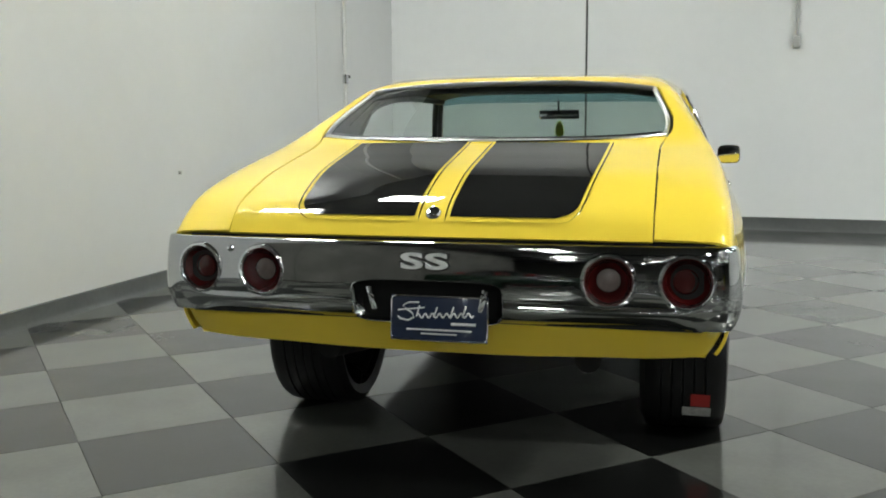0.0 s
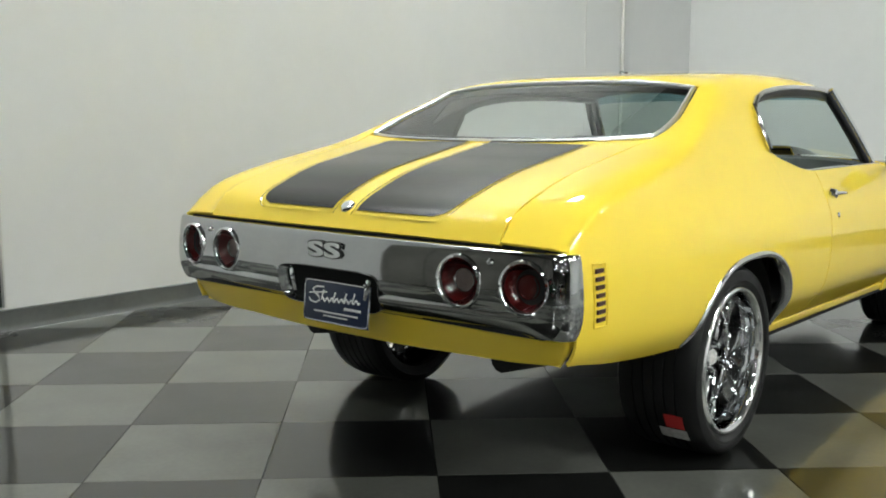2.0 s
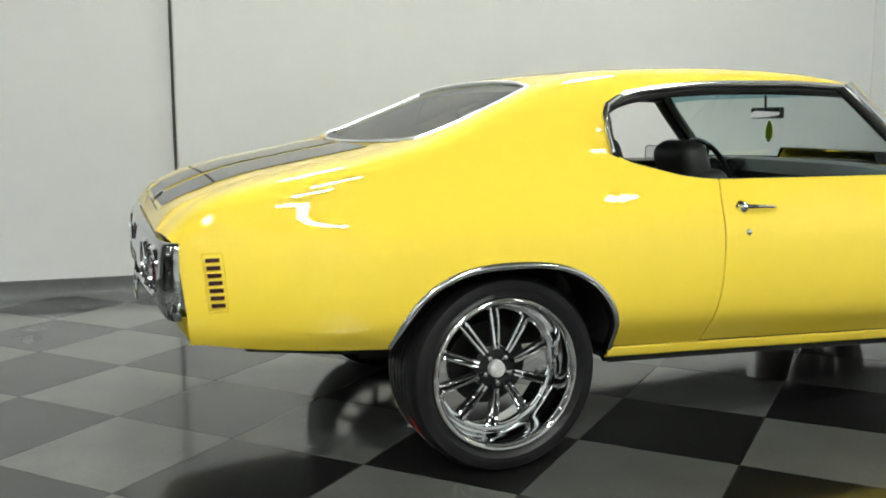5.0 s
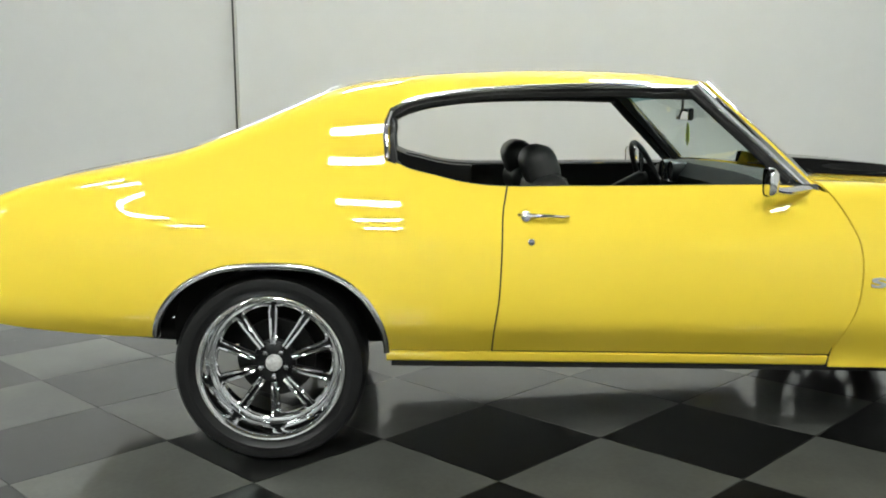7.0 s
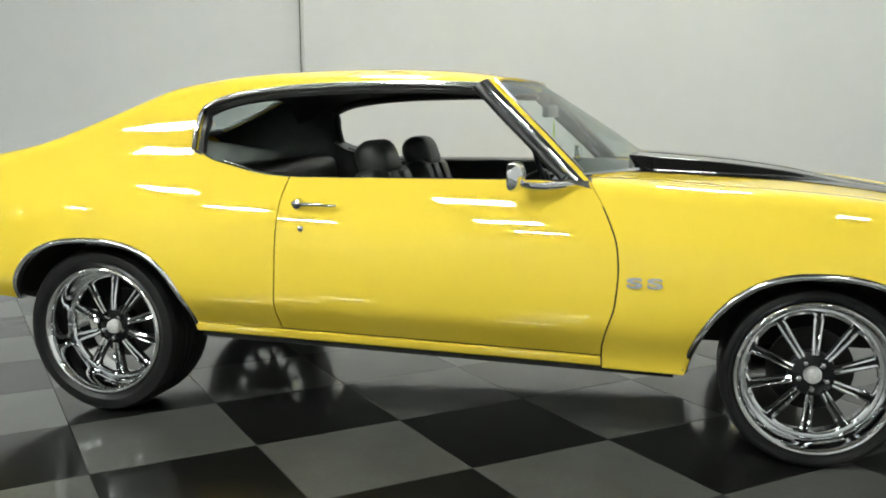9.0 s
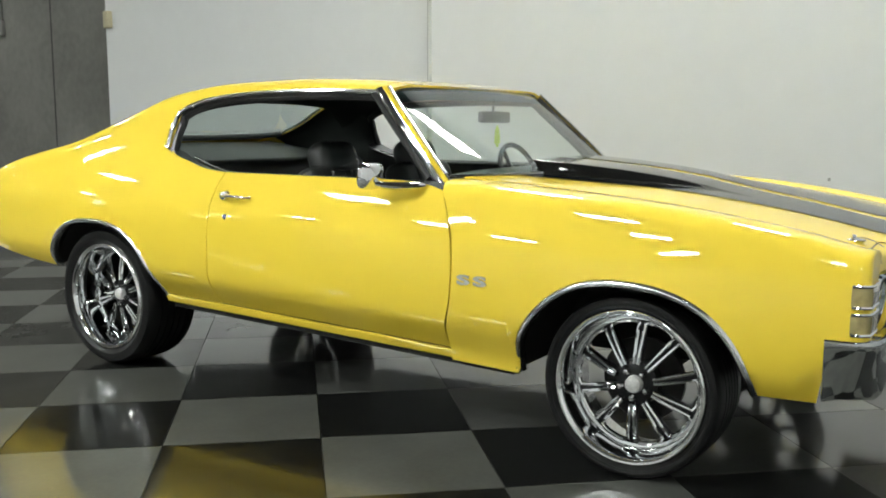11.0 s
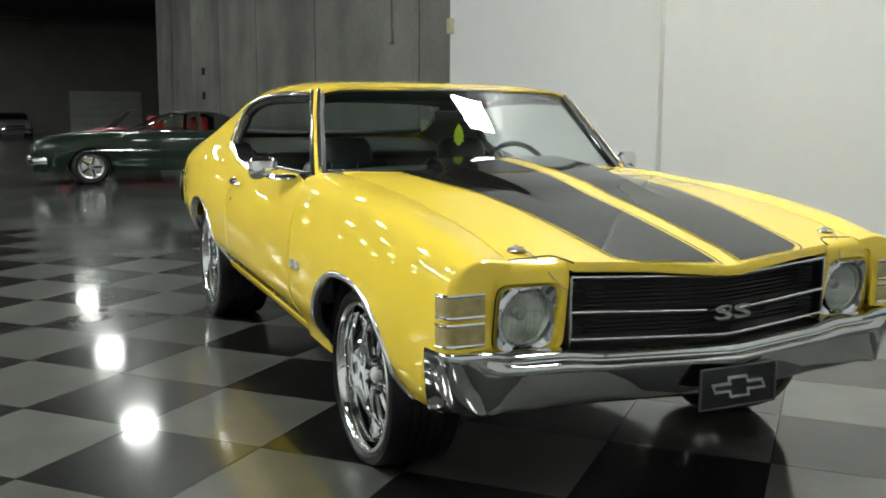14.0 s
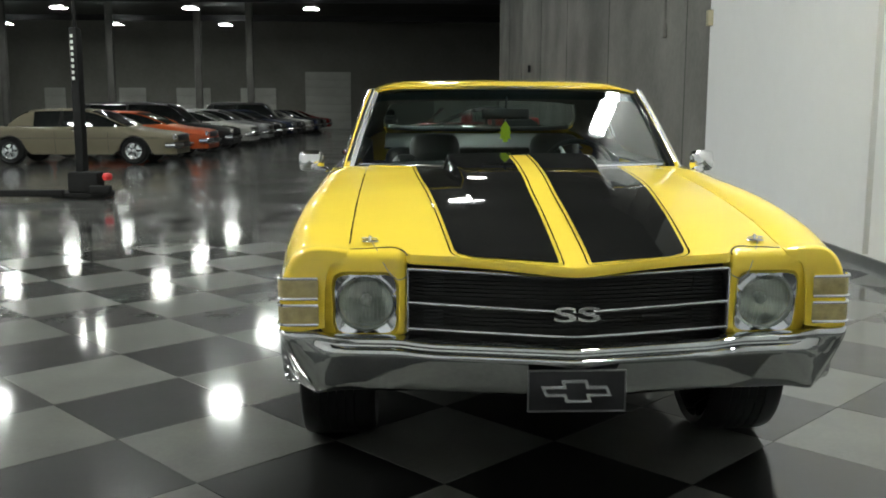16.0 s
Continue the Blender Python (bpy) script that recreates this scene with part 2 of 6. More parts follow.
def box(bm, cx, cy, cz, sx, sy, sz, bevel=0.0, m=None):
    r = bmesh.ops.create_cube(bm, size=1, matrix=(m or Matrix()) @ Matrix.Translation((cx, cy, cz)) @ Matrix.Diagonal((sx, sy, sz, 1)))
    if bevel:
        es = list({e for v in r["verts"] for e in v.link_edges})
        bmesh.ops.bevel(bm, geom=es, offset=bevel, segments=2, profile=0.5, affect="EDGES")
    return bm


def tube(bm, pts, r, n=8, flat=1.0, up=(0, 0, 1), closed=False):
    """A tube along points; flat squeezes it along the up direction."""
    rings = []
    k = len(pts)
    for i, p in enumerate(pts):
        p = Vector(p)
        a = Vector(pts[(i - 1) % k if closed else max(0, i - 1)])
        b = Vector(pts[(i + 1) % k if closed else min(k - 1, i + 1)])
        d = (b - a).normalized()
        s = d.cross(Vector(up))
        if s.length < 1e-4:
            s = d.cross(Vector((1, 0, 0)))
        s.normalize()
        u = s.cross(d)
        rr = r[i] if isinstance(r, (list, tuple)) else r
        rings.append([p + s * rr * math.cos(2 * math.pi * j / n) + u * rr * flat * math.sin(2 * math.pi * j / n) for j in range(n)])
    rows_mesh(rings, bm, close_u=True, close_v=closed)
    if not closed:
        for ring in (rings[0], rings[-1]):
            bm.faces.new([bm.verts.new(p) for p in ring])
    bmesh.ops.remove_doubles(bm, verts=bm.verts, dist=1e-6)
    bmesh.ops.recalc_face_normals(bm, faces=bm.faces)
    return bm


def lathe(bm, prof, n=48, m=None, closed=False):
    """Spins (radius, along) points round the local x axis."""
    m = m or Matrix()
    rows = []
    for r, a in prof:
        rows.append([m @ Vector((a, r * math.cos(2 * math.pi * j / n), r * math.sin(2 * math.pi * j / n))) for j in range(n)])
    rows_mesh(rows, bm, close_u=True, close_v=closed)
    bmesh.ops.remove_doubles(bm, verts=bm.verts, dist=1e-6)
    bmesh.ops.recalc_face_normals(bm, faces=bm.faces)
    return bm


def prism(bm, outline, depth, m=None):
    """Extrudes a flat outline of (x, z) points along local y."""
    m = m or Matrix()
    a = [bm.verts.new(m @ Vector((x, 0, z))) for x, z in outline]
    b = [bm.verts.new(m @ Vector((x, depth, z))) for x, z in outline]
    bm.faces.new(a)
    bm.faces.new(b[::-1])
    k = len(a)
    for i in range(k):
        bm.faces.new((a[i], b[i], b[(i + 1) % k], a[(i + 1) % k]))
    bmesh.ops.recalc_face_normals(bm, faces=bm.faces)
    return bm


def rounder(pts, rounds=2):
    """Cuts the corners of a path; its ends stay."""
    for k in range(rounds):
        out = [pts[0]]
        for a, b in zip(pts, pts[1:]):
            out += [tuple(p * 0.75 + q * 0.25 for p, q in zip(a, b)), tuple(p * 0.25 + q * 0.75 for p, q in zip(a, b))]
        pts = out + [pts[-1]]
    return pts


def thing(name, label, category, m=None, group="", kind=""):
    ob = new(name)
    ob.empty_display_size = 0.2
    if m:
        ob.matrix_world = m
    return tagged(ob, label, category, group, kind)


def lin(a, b, n):
    return [a + (b - a) * i / (n - 1) for i in range(n)]


def bez(p0, p1, p2, p3, t):
    return tuple((1 - t)**3 * a + 3 * t * (1 - t)**2 * b + 3 * t * t * (1 - t) * c + t**3 * d for a, b, c, d in zip(p0, p1, p2, p3))


def smooth(a, b, x):
    t = min(1, max(0, (x - a) / (b - a)))
    return t * t * (3 - 2 * t)


# ---- the hall ----
TILE = 0.6082
TURN = 42.537
GRID_U, GRID_V = -0.2974 * TILE, 0.0051 * TILE
rot = Matrix.Rotation(radians(TURN), 4, "Z")
WALL_W = ((-3.385, -7.0), (-2.857, 6.24))
WALL_N = ((-2.857, 6.24), (7.0, 5.25))


def wall(name, a, b, h, material, thick=0.15, side=1, z0=0.0, label="", cat="wall"):
    a, b = Vector((*a, 0)), Vector((*b, 0))
    d = (b - a).normalized()
    n = Vector((-d.y, d.x, 0)) * side
    bm = bmesh.new()
    nseg = max(2, int((b - a).length / 2))
    rows = []
    for off in (0, thick):
        for z in ((z0, h) if off == 0 else (h, z0)):
            rows.append([a + (b - a) * i / nseg + n * off + Vector((0, 0, z)) for i in range(nseg + 1)])
    rows_mesh(rows, bm, close_v=True)
    bmesh.ops.holes_fill(bm, edges=bm.edges)
    bmesh.ops.recalc_face_normals(bm, faces=bm.faces)
    ob = part(name, bm, material)
    return tagged(ob, label, cat, kind="structure")


wall("wall_west", *WALL_W, 6.9, WALL_WHITE, side=1, label="smooth white painted wall beside the car", cat="wall")
wall("wall_north", *WALL_N, 6.9, WALL_WHITE, side=1, label="white painted wall in front of the car", cat="wall")
wall("wall_concrete", (-3.42, -34.7), (-3.42, -7.0), 6.9, CONCRETE, side=1, label="raw grey concrete panel wall with stains", cat="wall")
wall("wall_south", (-16, -60), (40, -60), 9.0, FAR_WALL, side=-1, label="dim grey wall at the far end of the hall", cat="wall")
# these four are never in view; they close the hall to the east and north
wall("wall_east", (15, -13), (15, 9), 9.0, WALL_WHITE, side=-1, label="white hall wall out of view, closing the open side", cat="wall")
wall("wall_far_east", (40, -60), (40, -13), 9.0, FAR_WALL, side=-1, label="dim hall wall", cat="wall")
wall("wall_east_return", (15.15, -13), (40, -13), 9.0, FAR_WALL, side=1, label="dim hall wall", cat="wall")
wall("wall_behind", (7.0, 5.25), (15, 4.45), 9.0, WALL_WHITE, side=1, label="white hall wall out of view, beyond the north wall", cat="wall")
wall("wall_far_west", (-16, -60), (-16, -34.7), 9.0, FAR_WALL, side=1, label="dim hall wall", cat="wall")
wall("wall_return", (-16, -34.7), (-3.57, -34.7), 9.0, FAR_WALL, side=1, label="dim hall wall", cat="wall")

bm = bmesh.new()
rows_mesh([[(-17, -79, -0.006), (47, -79, -0.006)], [(-17, 13, -0.006), (47, 13, -0.006)]], bm)
floor = tagged(part("floor", bm, POLISHED), "polished grey concrete floor with a checkered tile area", "floor", kind="structure")
bm = bmesh.new()
rows_mesh([[(-17, -79, 7.2), (-17, 13, 7.2)], [(47, -79, 7.2), (47, 13, 7.2)]], bm)
tagged(part("ceiling", bm, CEILING, solid=0.2), "dark open ceiling deck", "ceiling", kind="structure")


def baseboard(name, a, b, side, high):
    a, b = Vector((*a, 0)), Vector((*b, 0))
    d = (b - a).normalized()
    n = Vector((-d.y, d.x, 0)) * side
    bm = bmesh.new()
    prof = [(0.0, 0.0), (0.028, 0.0), (0.018, 0.012), (0.010, 0.03), (0.008, high - 0.005), (0.0, high)]
    rows_mesh([[a - n * (o + 0.002) + Vector((0, 0, z)) + (b - a) * t for o, z in prof] for t in (0, 0.5, 1)], bm)
    bmesh.ops.recalc_face_normals(bm, faces=bm.faces)
    tagged(part(name, bm, BASE_GREY, solid=0.004), "dark grey rubber baseboard along the white wall", "baseboard", kind="structure")


baseboard("baseboard_west", *WALL_W, 1, 0.122)
baseboard("baseboard_north", *WALL_N, 1, 0.142)


# ---- the yellow coupe: its shape ----
half_width = spline([(-2.57, 0.868), (-2.44, 0.895), (-2.2, 0.922), (-1.86, 0.953), (-1.4, 0.97), (-0.9, 0.976), (-0.4, 0.976), (0.3, 0.98),
                     (0.9, 0.984), (1.4, 0.982), (1.8, 0.966), (2.05, 0.936), (2.18, 0.914)])
tuck = spline([(0.26, 0.16), (0.36, 0.122), (0.40, 0.096), (0.43, 0.072), (0.46, 0.048), (0.49, 0.028), (0.52, 0.016), (0.58, 0.006), (0.64, 0.001), (0.72, 0.001), (0.80, 0.009),
               (0.84, 0.019), (0.90, 0.043), (0.97, 0.080), (1.01, 0.107), (1.06, 0.136), (1.12, 0.164), (1.2, 0.2)])
seam_z = spline([(-2.575, 0.80), (-2.42, 0.87), (-2.2, 0.92), (-1.75, 1.0), (-1.5, 1.055), (-1.2, 1.10), (-0.975, 1.12)])
top_x = spline([(-2.575, 0.66), (-1.85, 0.655), (-1.75, 0.665), (-1.6, 0.695), (-1.5, 0.693), (-1.4, 0.672), (-1.3, 0.648), (-1.2, 0.628), (-0.975, 0.60)])
top_z = spline([(-2.58, 0.862), (-2.568, 0.872), (-2.545, 0.910), (-2.52, 0.938), (-2.49, 0.960), (-2.461, 0.975), (-2.421, 0.991), (-2.224, 1.053), (-2.026, 1.093), (-1.765, 1.145), (-1.623, 1.190),
                (-1.5, 1.238), (-1.417, 1.273), (-1.312, 1.317), (-1.207, 1.361), (-1.12, 1.385), (-0.975, 1.4075)])
roof_z = spline([(-1.32, 1.337), (-1.25, 1.364), (-1.18, 1.390), (-1.1, 1.414), (-0.8, 1.441), (-0.4, 1.453), (0.0, 1.441), (0.2, 1.418), (0.29, 1.399)])
rail_z = spline([(-1.3, 1.18), (-0.975, 1.288), (-0.90, 1.325), (-0.795, 1.349), (-0.58, 1.370), (-0.367, 1.378), (-0.148, 1.380), (0.205, 1.370)])
rail_x = spline([(-1.3, 0.765), (-0.975, 0.757), (-0.90, 0.742), (-0.795, 0.730), (-0.58, 0.722), (-0.3, 0.718), (0.0, 0.708), (0.21, 0.685)])
hood_side_z = spline([(0.55, 1.020), (0.8, 1.012), (1.0, 0.998), (1.4, 0.966), (1.9, 0.898), (2.1, 0.854), (2.22, 0.826)])
hood_mid_z = spline([(0.6, 1.035), (0.8, 1.025), (1.2, 1.008), (1.4, 0.995), (1.6, 0.968), (1.8, 0.934), (2.0, 0.893), (2.15, 0.860), (2.26, 0.833), (2.33, 0.810)])
bulge_h = spline([(0.7, 0.056), (0.82, 0.054), (1.1, 0.042), (1.35, 0.022), (1.55, 0.004), (1.65, 0.0)])
fender_seam = spline([(0.6, 0.925), (0.7, 0.91), (1.4, 0.868), (1.9, 0.80), (2.17, 0.755)])


def soft(f, width):
    """The curve f with its corners rounded over about the given width."""
    ws = [math.exp(-0.5 * (k / 2)**2) for k in range(-5, 6)]
    total = sum(ws)

    @functools.lru_cache(None)
    def g(t):
        return sum(w * f(t + (i - 5) * width / 5) for i, w in enumerate(ws)) / total
    return g


half_width, tuck = soft(half_width, 0.22), soft(tuck, 0.034)
top_x = soft(top_x, 0.10)
seam_z, roof_z = soft(seam_z, 0.10), soft(roof_z, 0.09)


def side_x(y, z):
    return half_width(y) - tuck(z + 0.03 * y)


def lean(y, z):
    """How far the flank leans in for each metre of height."""
    return (side_x(y, z - 0.015) - side_x(y, z + 0.015)) / 0.03


def quarter_curve(y, v, x0, z0, tx, tz):
    """The upper flank from its seam over the shoulder to the roof or deck edge."""
    dz = tz - z0
    w = smooth(-1.85, -1.05, y)
    k = 0.94 - 0.58 * w
    a = lean(y, z0) * (1 - 0.3 * (1 - w))
    return bez((x0, z0), (x0 - a * k * dz, z0 + k * dz), (tx + (0.92 - 0.37 * w) * (x0 - tx), tz - 0.006), (tx, tz), v)


def round_section(sec, width, amount):
    """Rounds a body section's (x, z) polyline along its length; its ends stay."""
    if amount <= 0:
        return sec
    p = np.array(sec)
    d = np.concatenate([[0], np.cumsum(np.hypot(*np.diff(p, axis=0).T))])
    step = 0.006
    g = np.arange(0, d[-1] + step / 2, step)
    n = min(int(2.5 * width / step), len(g) - 2)
    k = np.exp(-0.5 * (np.arange(-n, n + 1) * step / width)**2)
    k /= k.sum()
    out = []
    for i in (0, 1):
        v = np.interp(g, d, p[:, i])
        long_ = np.concatenate([2 * v[0] - v[n:0:-1], v, 2 * v[-1] - v[-2:-n - 2:-1]])
        out.append(p[:, i] + amount * (np.interp(d, g, np.convolve(long_, k, "valid")) - p[:, i]))
    return [(float(a), float(b)) for a, b in zip(*out)]


def plain_roof(x, y):
    s = min(1.15, abs(x) / rail_x(y))
    return roof_z(y) - (roof_z(y) - rail_z(y)) * (0.15 * s * s + 0.85 * s**10)


SAIL_Y = -0.975
sail_top = [quarter_curve(SAIL_Y, i / 80, side_x(SAIL_Y, seam_z(SAIL_Y)), seam_z(SAIL_Y), top_x(SAIL_Y), top_z(SAIL_Y)) for i in range(80, -1, -1)]


def back_roof(x, y):
    """The roof over the rear window, between the sail panels."""
    u = min(1, abs(x) / top_x(y))
    return roof_z(y) - (roof_z(y) - top_z(y)) * (0.5 * u * u + 0.5 * u**6)


def sail_lift(x):
    """How far the sail panel stands over the plain roof section where they meet."""
    if x <= top_x(SAIL_Y):
        z = back_roof(x, SAIL_Y)
    else:
        z = float(np.interp(x, [p[0] for p in sail_top], [p[1] for p in sail_top]))
    return z - plain_roof(x, SAIL_Y)


def roof_at(x, y):
    z = plain_roof(x, y)
    w = smooth(-0.45, SAIL_Y, y)
    return z + w * sail_lift(abs(x) * rail_x(SAIL_Y) / rail_x(y)) if w > 0 else z


def deck_at(x, y):
    return top_z(y) + 0.006 * (1 - (x / 0.66)**2) * smooth(-2.5, -2.3, y)


def hood_at(x, y):
    s = min(1, abs(x) / 0.70)
    z = hood_mid_z(y) + (hood_side_z(y) - hood_mid_z(y)) * s**2.2
    w = 0.34 - 0.06 * smooth(0.8, 1.6, y)
    return z + bulge_h(y) * smooth(w + 0.014, w - 0.024, abs(x))


def arch(y, yc, hw, base, top, p, q):
    t = abs(y - yc) / hw
    if yc > 0 and y < yc:
        q *= 0.72
    return base if t >= 1 else base + (top - base) * (1 - t**p)**(1 / q)


REAR_ARCH = (-1.421, 0.421, 0.38, 0.745, 2.6, 2.2)
FRONT_ARCH = (1.414, 0.430, 0.306, 0.697, 2.35, 2.25)
door_low = lambda y: 0.413 - 0.0293 * (y + 0.993)
rocker_low = lambda y: 0.3635 - 0.029 * (y + 0.993)
quarter_low = spline([(-2.5, 0.541), (-2.414, 0.532), (-2.377, 0.524), (-2.217, 0.503), (-2.026, 0.486), (-1.837, 0.477)])
door_rear = spline([(0.36, -0.604), (0.409, -0.604), (0.482, -0.603), (0.626, -0.587), (0.769, -0.579), (0.91, -0.572), (1.02, -0.549)])
door_front = spline([(0.30, 0.678), (0.389, 0.680), (0.453, 0.694), (0.58, 0.732), (0.704, 0.742), (0.785, 0.735), (0.886, 0.698), (0.986, 0.643), (1.02, 0.625)])
belt_z = spline([(-0.975, 1.12), (-0.92, 1.086), (-0.817, 1.057), (-0.714, 1.031), (-0.61, 1.018), (-0.52, 1.015), (0.45, 1.012), (0.6, 1.002), (0.67, 0.98)])

car = thing("coupe_car", "bright yellow two-door coupe with black stripes and chrome wheels", "car")


def both(name, rows, material, parent=None, label="", centre=(0, 0, 0.6), solid=0.008, angle=35, smooth_rounds=0):
    """A panel and its mirror twin on the other flank."""
    made = []
    for s in (1, -1):
        bm = rows_mesh([[(s * x, y, z) for x, y, z in r] for r in rows])
        face_out(bm, centre)
        if smooth_rounds:
            fair(bm, smooth_rounds, lambda v: v.co.y > 2.06)
        made.append(part(name, bm, material, parent or car, label, angle, solid))
    return made


# rear quarter panels with the sail panel up to the roof
ys = sorted(set([round(v, 4) for v in lin(-2.50, -1.843, 14) + [-1.421 + 0.4209 * math.sin(a) for a in lin(-math.pi / 2, math.pi / 2, 33)]
                 + lin(-0.999, -0.975, 3)]))
rows = []
for y in ys:
    inside = abs(y + 1.421) < 0.421
    zb = arch(y, *REAR_ARCH) if inside else (quarter_low(y) if y < -1.5 else door_low(y))
    zb = max(zb, 0.477 - 0.09 * smooth(-1.80, -1.2, y)) if inside else zb
    zt = seam_z(y)
    r = []
    for v in lin(0, 1, 22):
        z = zb + (zt - zb) * v
        yy = y
        if y < -2.2:
            yr = -2.482 - 0.034 * smooth(0.50, 0.92, z)
            yy = -2.2 + (y + 2.2) * (yr + 2.2) / (-0.30)
        r.append((side_x(yy, z), yy, z))
    x0, y0, z0 = r[-1]
    T = (top_x(y), top_z(y))
    if y < -2.2:
        y0 = -2.2 + (y + 2.2) * (-2.558 + 2.2) / (-0.30)
        T = (top_x(y0), top_z(y0))
    dz = T[1] - z0
    for v in lin(0, 1, 21)[1:]:
        x, z = quarter_curve(y, v, x0, z0, T[0], T[1])
        yv = r[21][1] + (y0 - r[21][1]) * v if y < -2.2 else y
        r.append((x, yv, z))
    sec = round_section([(p[0], p[2]) for p in r], 0.020 + 0.014 * smooth(-1.9, -1.3, y), smooth(-0.99, -1.25, y) * smooth(-2.5, -2.3, y))
    rows.append([(a[0], p[1], a[1]) for a, p in zip(sec, r)])
low = []
for u in lin(0, 1, 14):
    r = []
    for v in lin(0, 1, 22):
        y = -0.975 + (-0.575 + 0.975) * u
        zb, zt = door_low(y), min(belt_z(y), 1.12)
        z = zb + (zt - zb) * v
        y = -0.975 + (door_rear(z) - 0.003 + 0.975) * u
        r.append((side_x(y, z), y, z))
    low.append(r)
# the roof skin is welded to both quarter panels: one shell
seam_row = rows[-1][21:]
over = [p for p in seam_row if p[2] > rail_z(SAIL_Y) - 0.012]
cross = [p[0] for p in over] + [top_x(SAIL_Y) * u for u in lin(1, -1, 33)[1:-1]] + [-p[0] for p in over[::-1]]
back = []
for y in [v for v in ys if v > -1.175]:
    tx = top_x(y)
    back.append([(tx * u, y, back_roof(tx * u, y)) for u in lin(1, -1, 33)])
edge_row = []
for u in lin(1, -1, 33):
    y = -1.215 + 0.033 * (1 - u * u)
    edge_row.append((top_x(y) * u, y, back_roof(top_x(y) * u, y)))
back.insert(0, edge_row)
skin = []
for y in lin(SAIL_Y, 0.20, 36):
    k = rail_x(y) / rail_x(SAIL_Y)
    skin.append([(x * k, y, roof_at(x * k, y)) for x in cross])
for t in (0.5, 1.0):
    r = []
    for x in cross:
        u = x / cross[0]
        y = 0.2 + (0.035 + 0.06 * (1 - u * u)) * t
        r.append((0.69 * u, y, roof_at(0.69 * u, y)))
    skin.append(r)
bm = rows_mesh(skin)
rows_mesh(back, bm)
for s in (1, -1):
    rows_mesh([[(s * x, y, z) for x, y, z in r] for r in rows], bm)
    rows_mesh([[(s * x, y, z) for x, y, z in r] for r in low], bm)
bmesh.ops.remove_doubles(bm, verts=bm.verts, dist=0.004)
bmesh.ops.recalc_face_normals(bm, faces=bm.faces)
face_out(bm, (0, -1.0, 0.7))
near_sail = [v for v in bm.verts if not v.is_boundary and -1.16 < v.co.y < -0.78 and v.co.z > 1.10]
for k in range(5):
    bmesh.ops.smooth_vert(bm, verts=near_sail, factor=0.5, use_axis_x=True, use_axis_y=True, use_axis_z=True)
fair(bm, 40, lambda v: v.co.z < 0.80 or v.co.y > -0.80 or abs(v.co.x) < 0.2)
shell = part("body_shell", bm, YELLOW, car, "yellow roof and rear quarter panels", solid=0.01)
for s in (1, -1):
    q = shell
    # louvred side marker
    for k in range(7):
        z = 0.812 - 0.0237 * k
        y = -2.411 + 0.0024 * k
        bm = box(bmesh.new(), s * (side_x(y, z) + 0.001), y, z, 0.006, 0.042, 0.0125)
        part("side_marker_slot", bm, SLOT_RED, q, "dark red louvre slot")
    bm = bmesh.new()
    for a, b in (((-2.441, 0.832), (-2.383, 0.832)), ((-2.441, 0.832), (-2.424, 0.648)), ((-2.383, 0.832), (-2.366, 0.648)), ((-2.424, 0.648), (-2.366, 0.648))):
        pts = [(s * (side_x(a[0] + (b[0] - a[0]) * t, a[1] + (b[1] - a[1]) * t) + 0.001), a[0] + (b[0] - a[0]) * t, a[1] + (b[1] - a[1]) * t) for t in lin(0, 1, 4)]
        tube(bm, pts, 0.003, 6)
    part("side_marker_frame", bm, YELLOW, q)

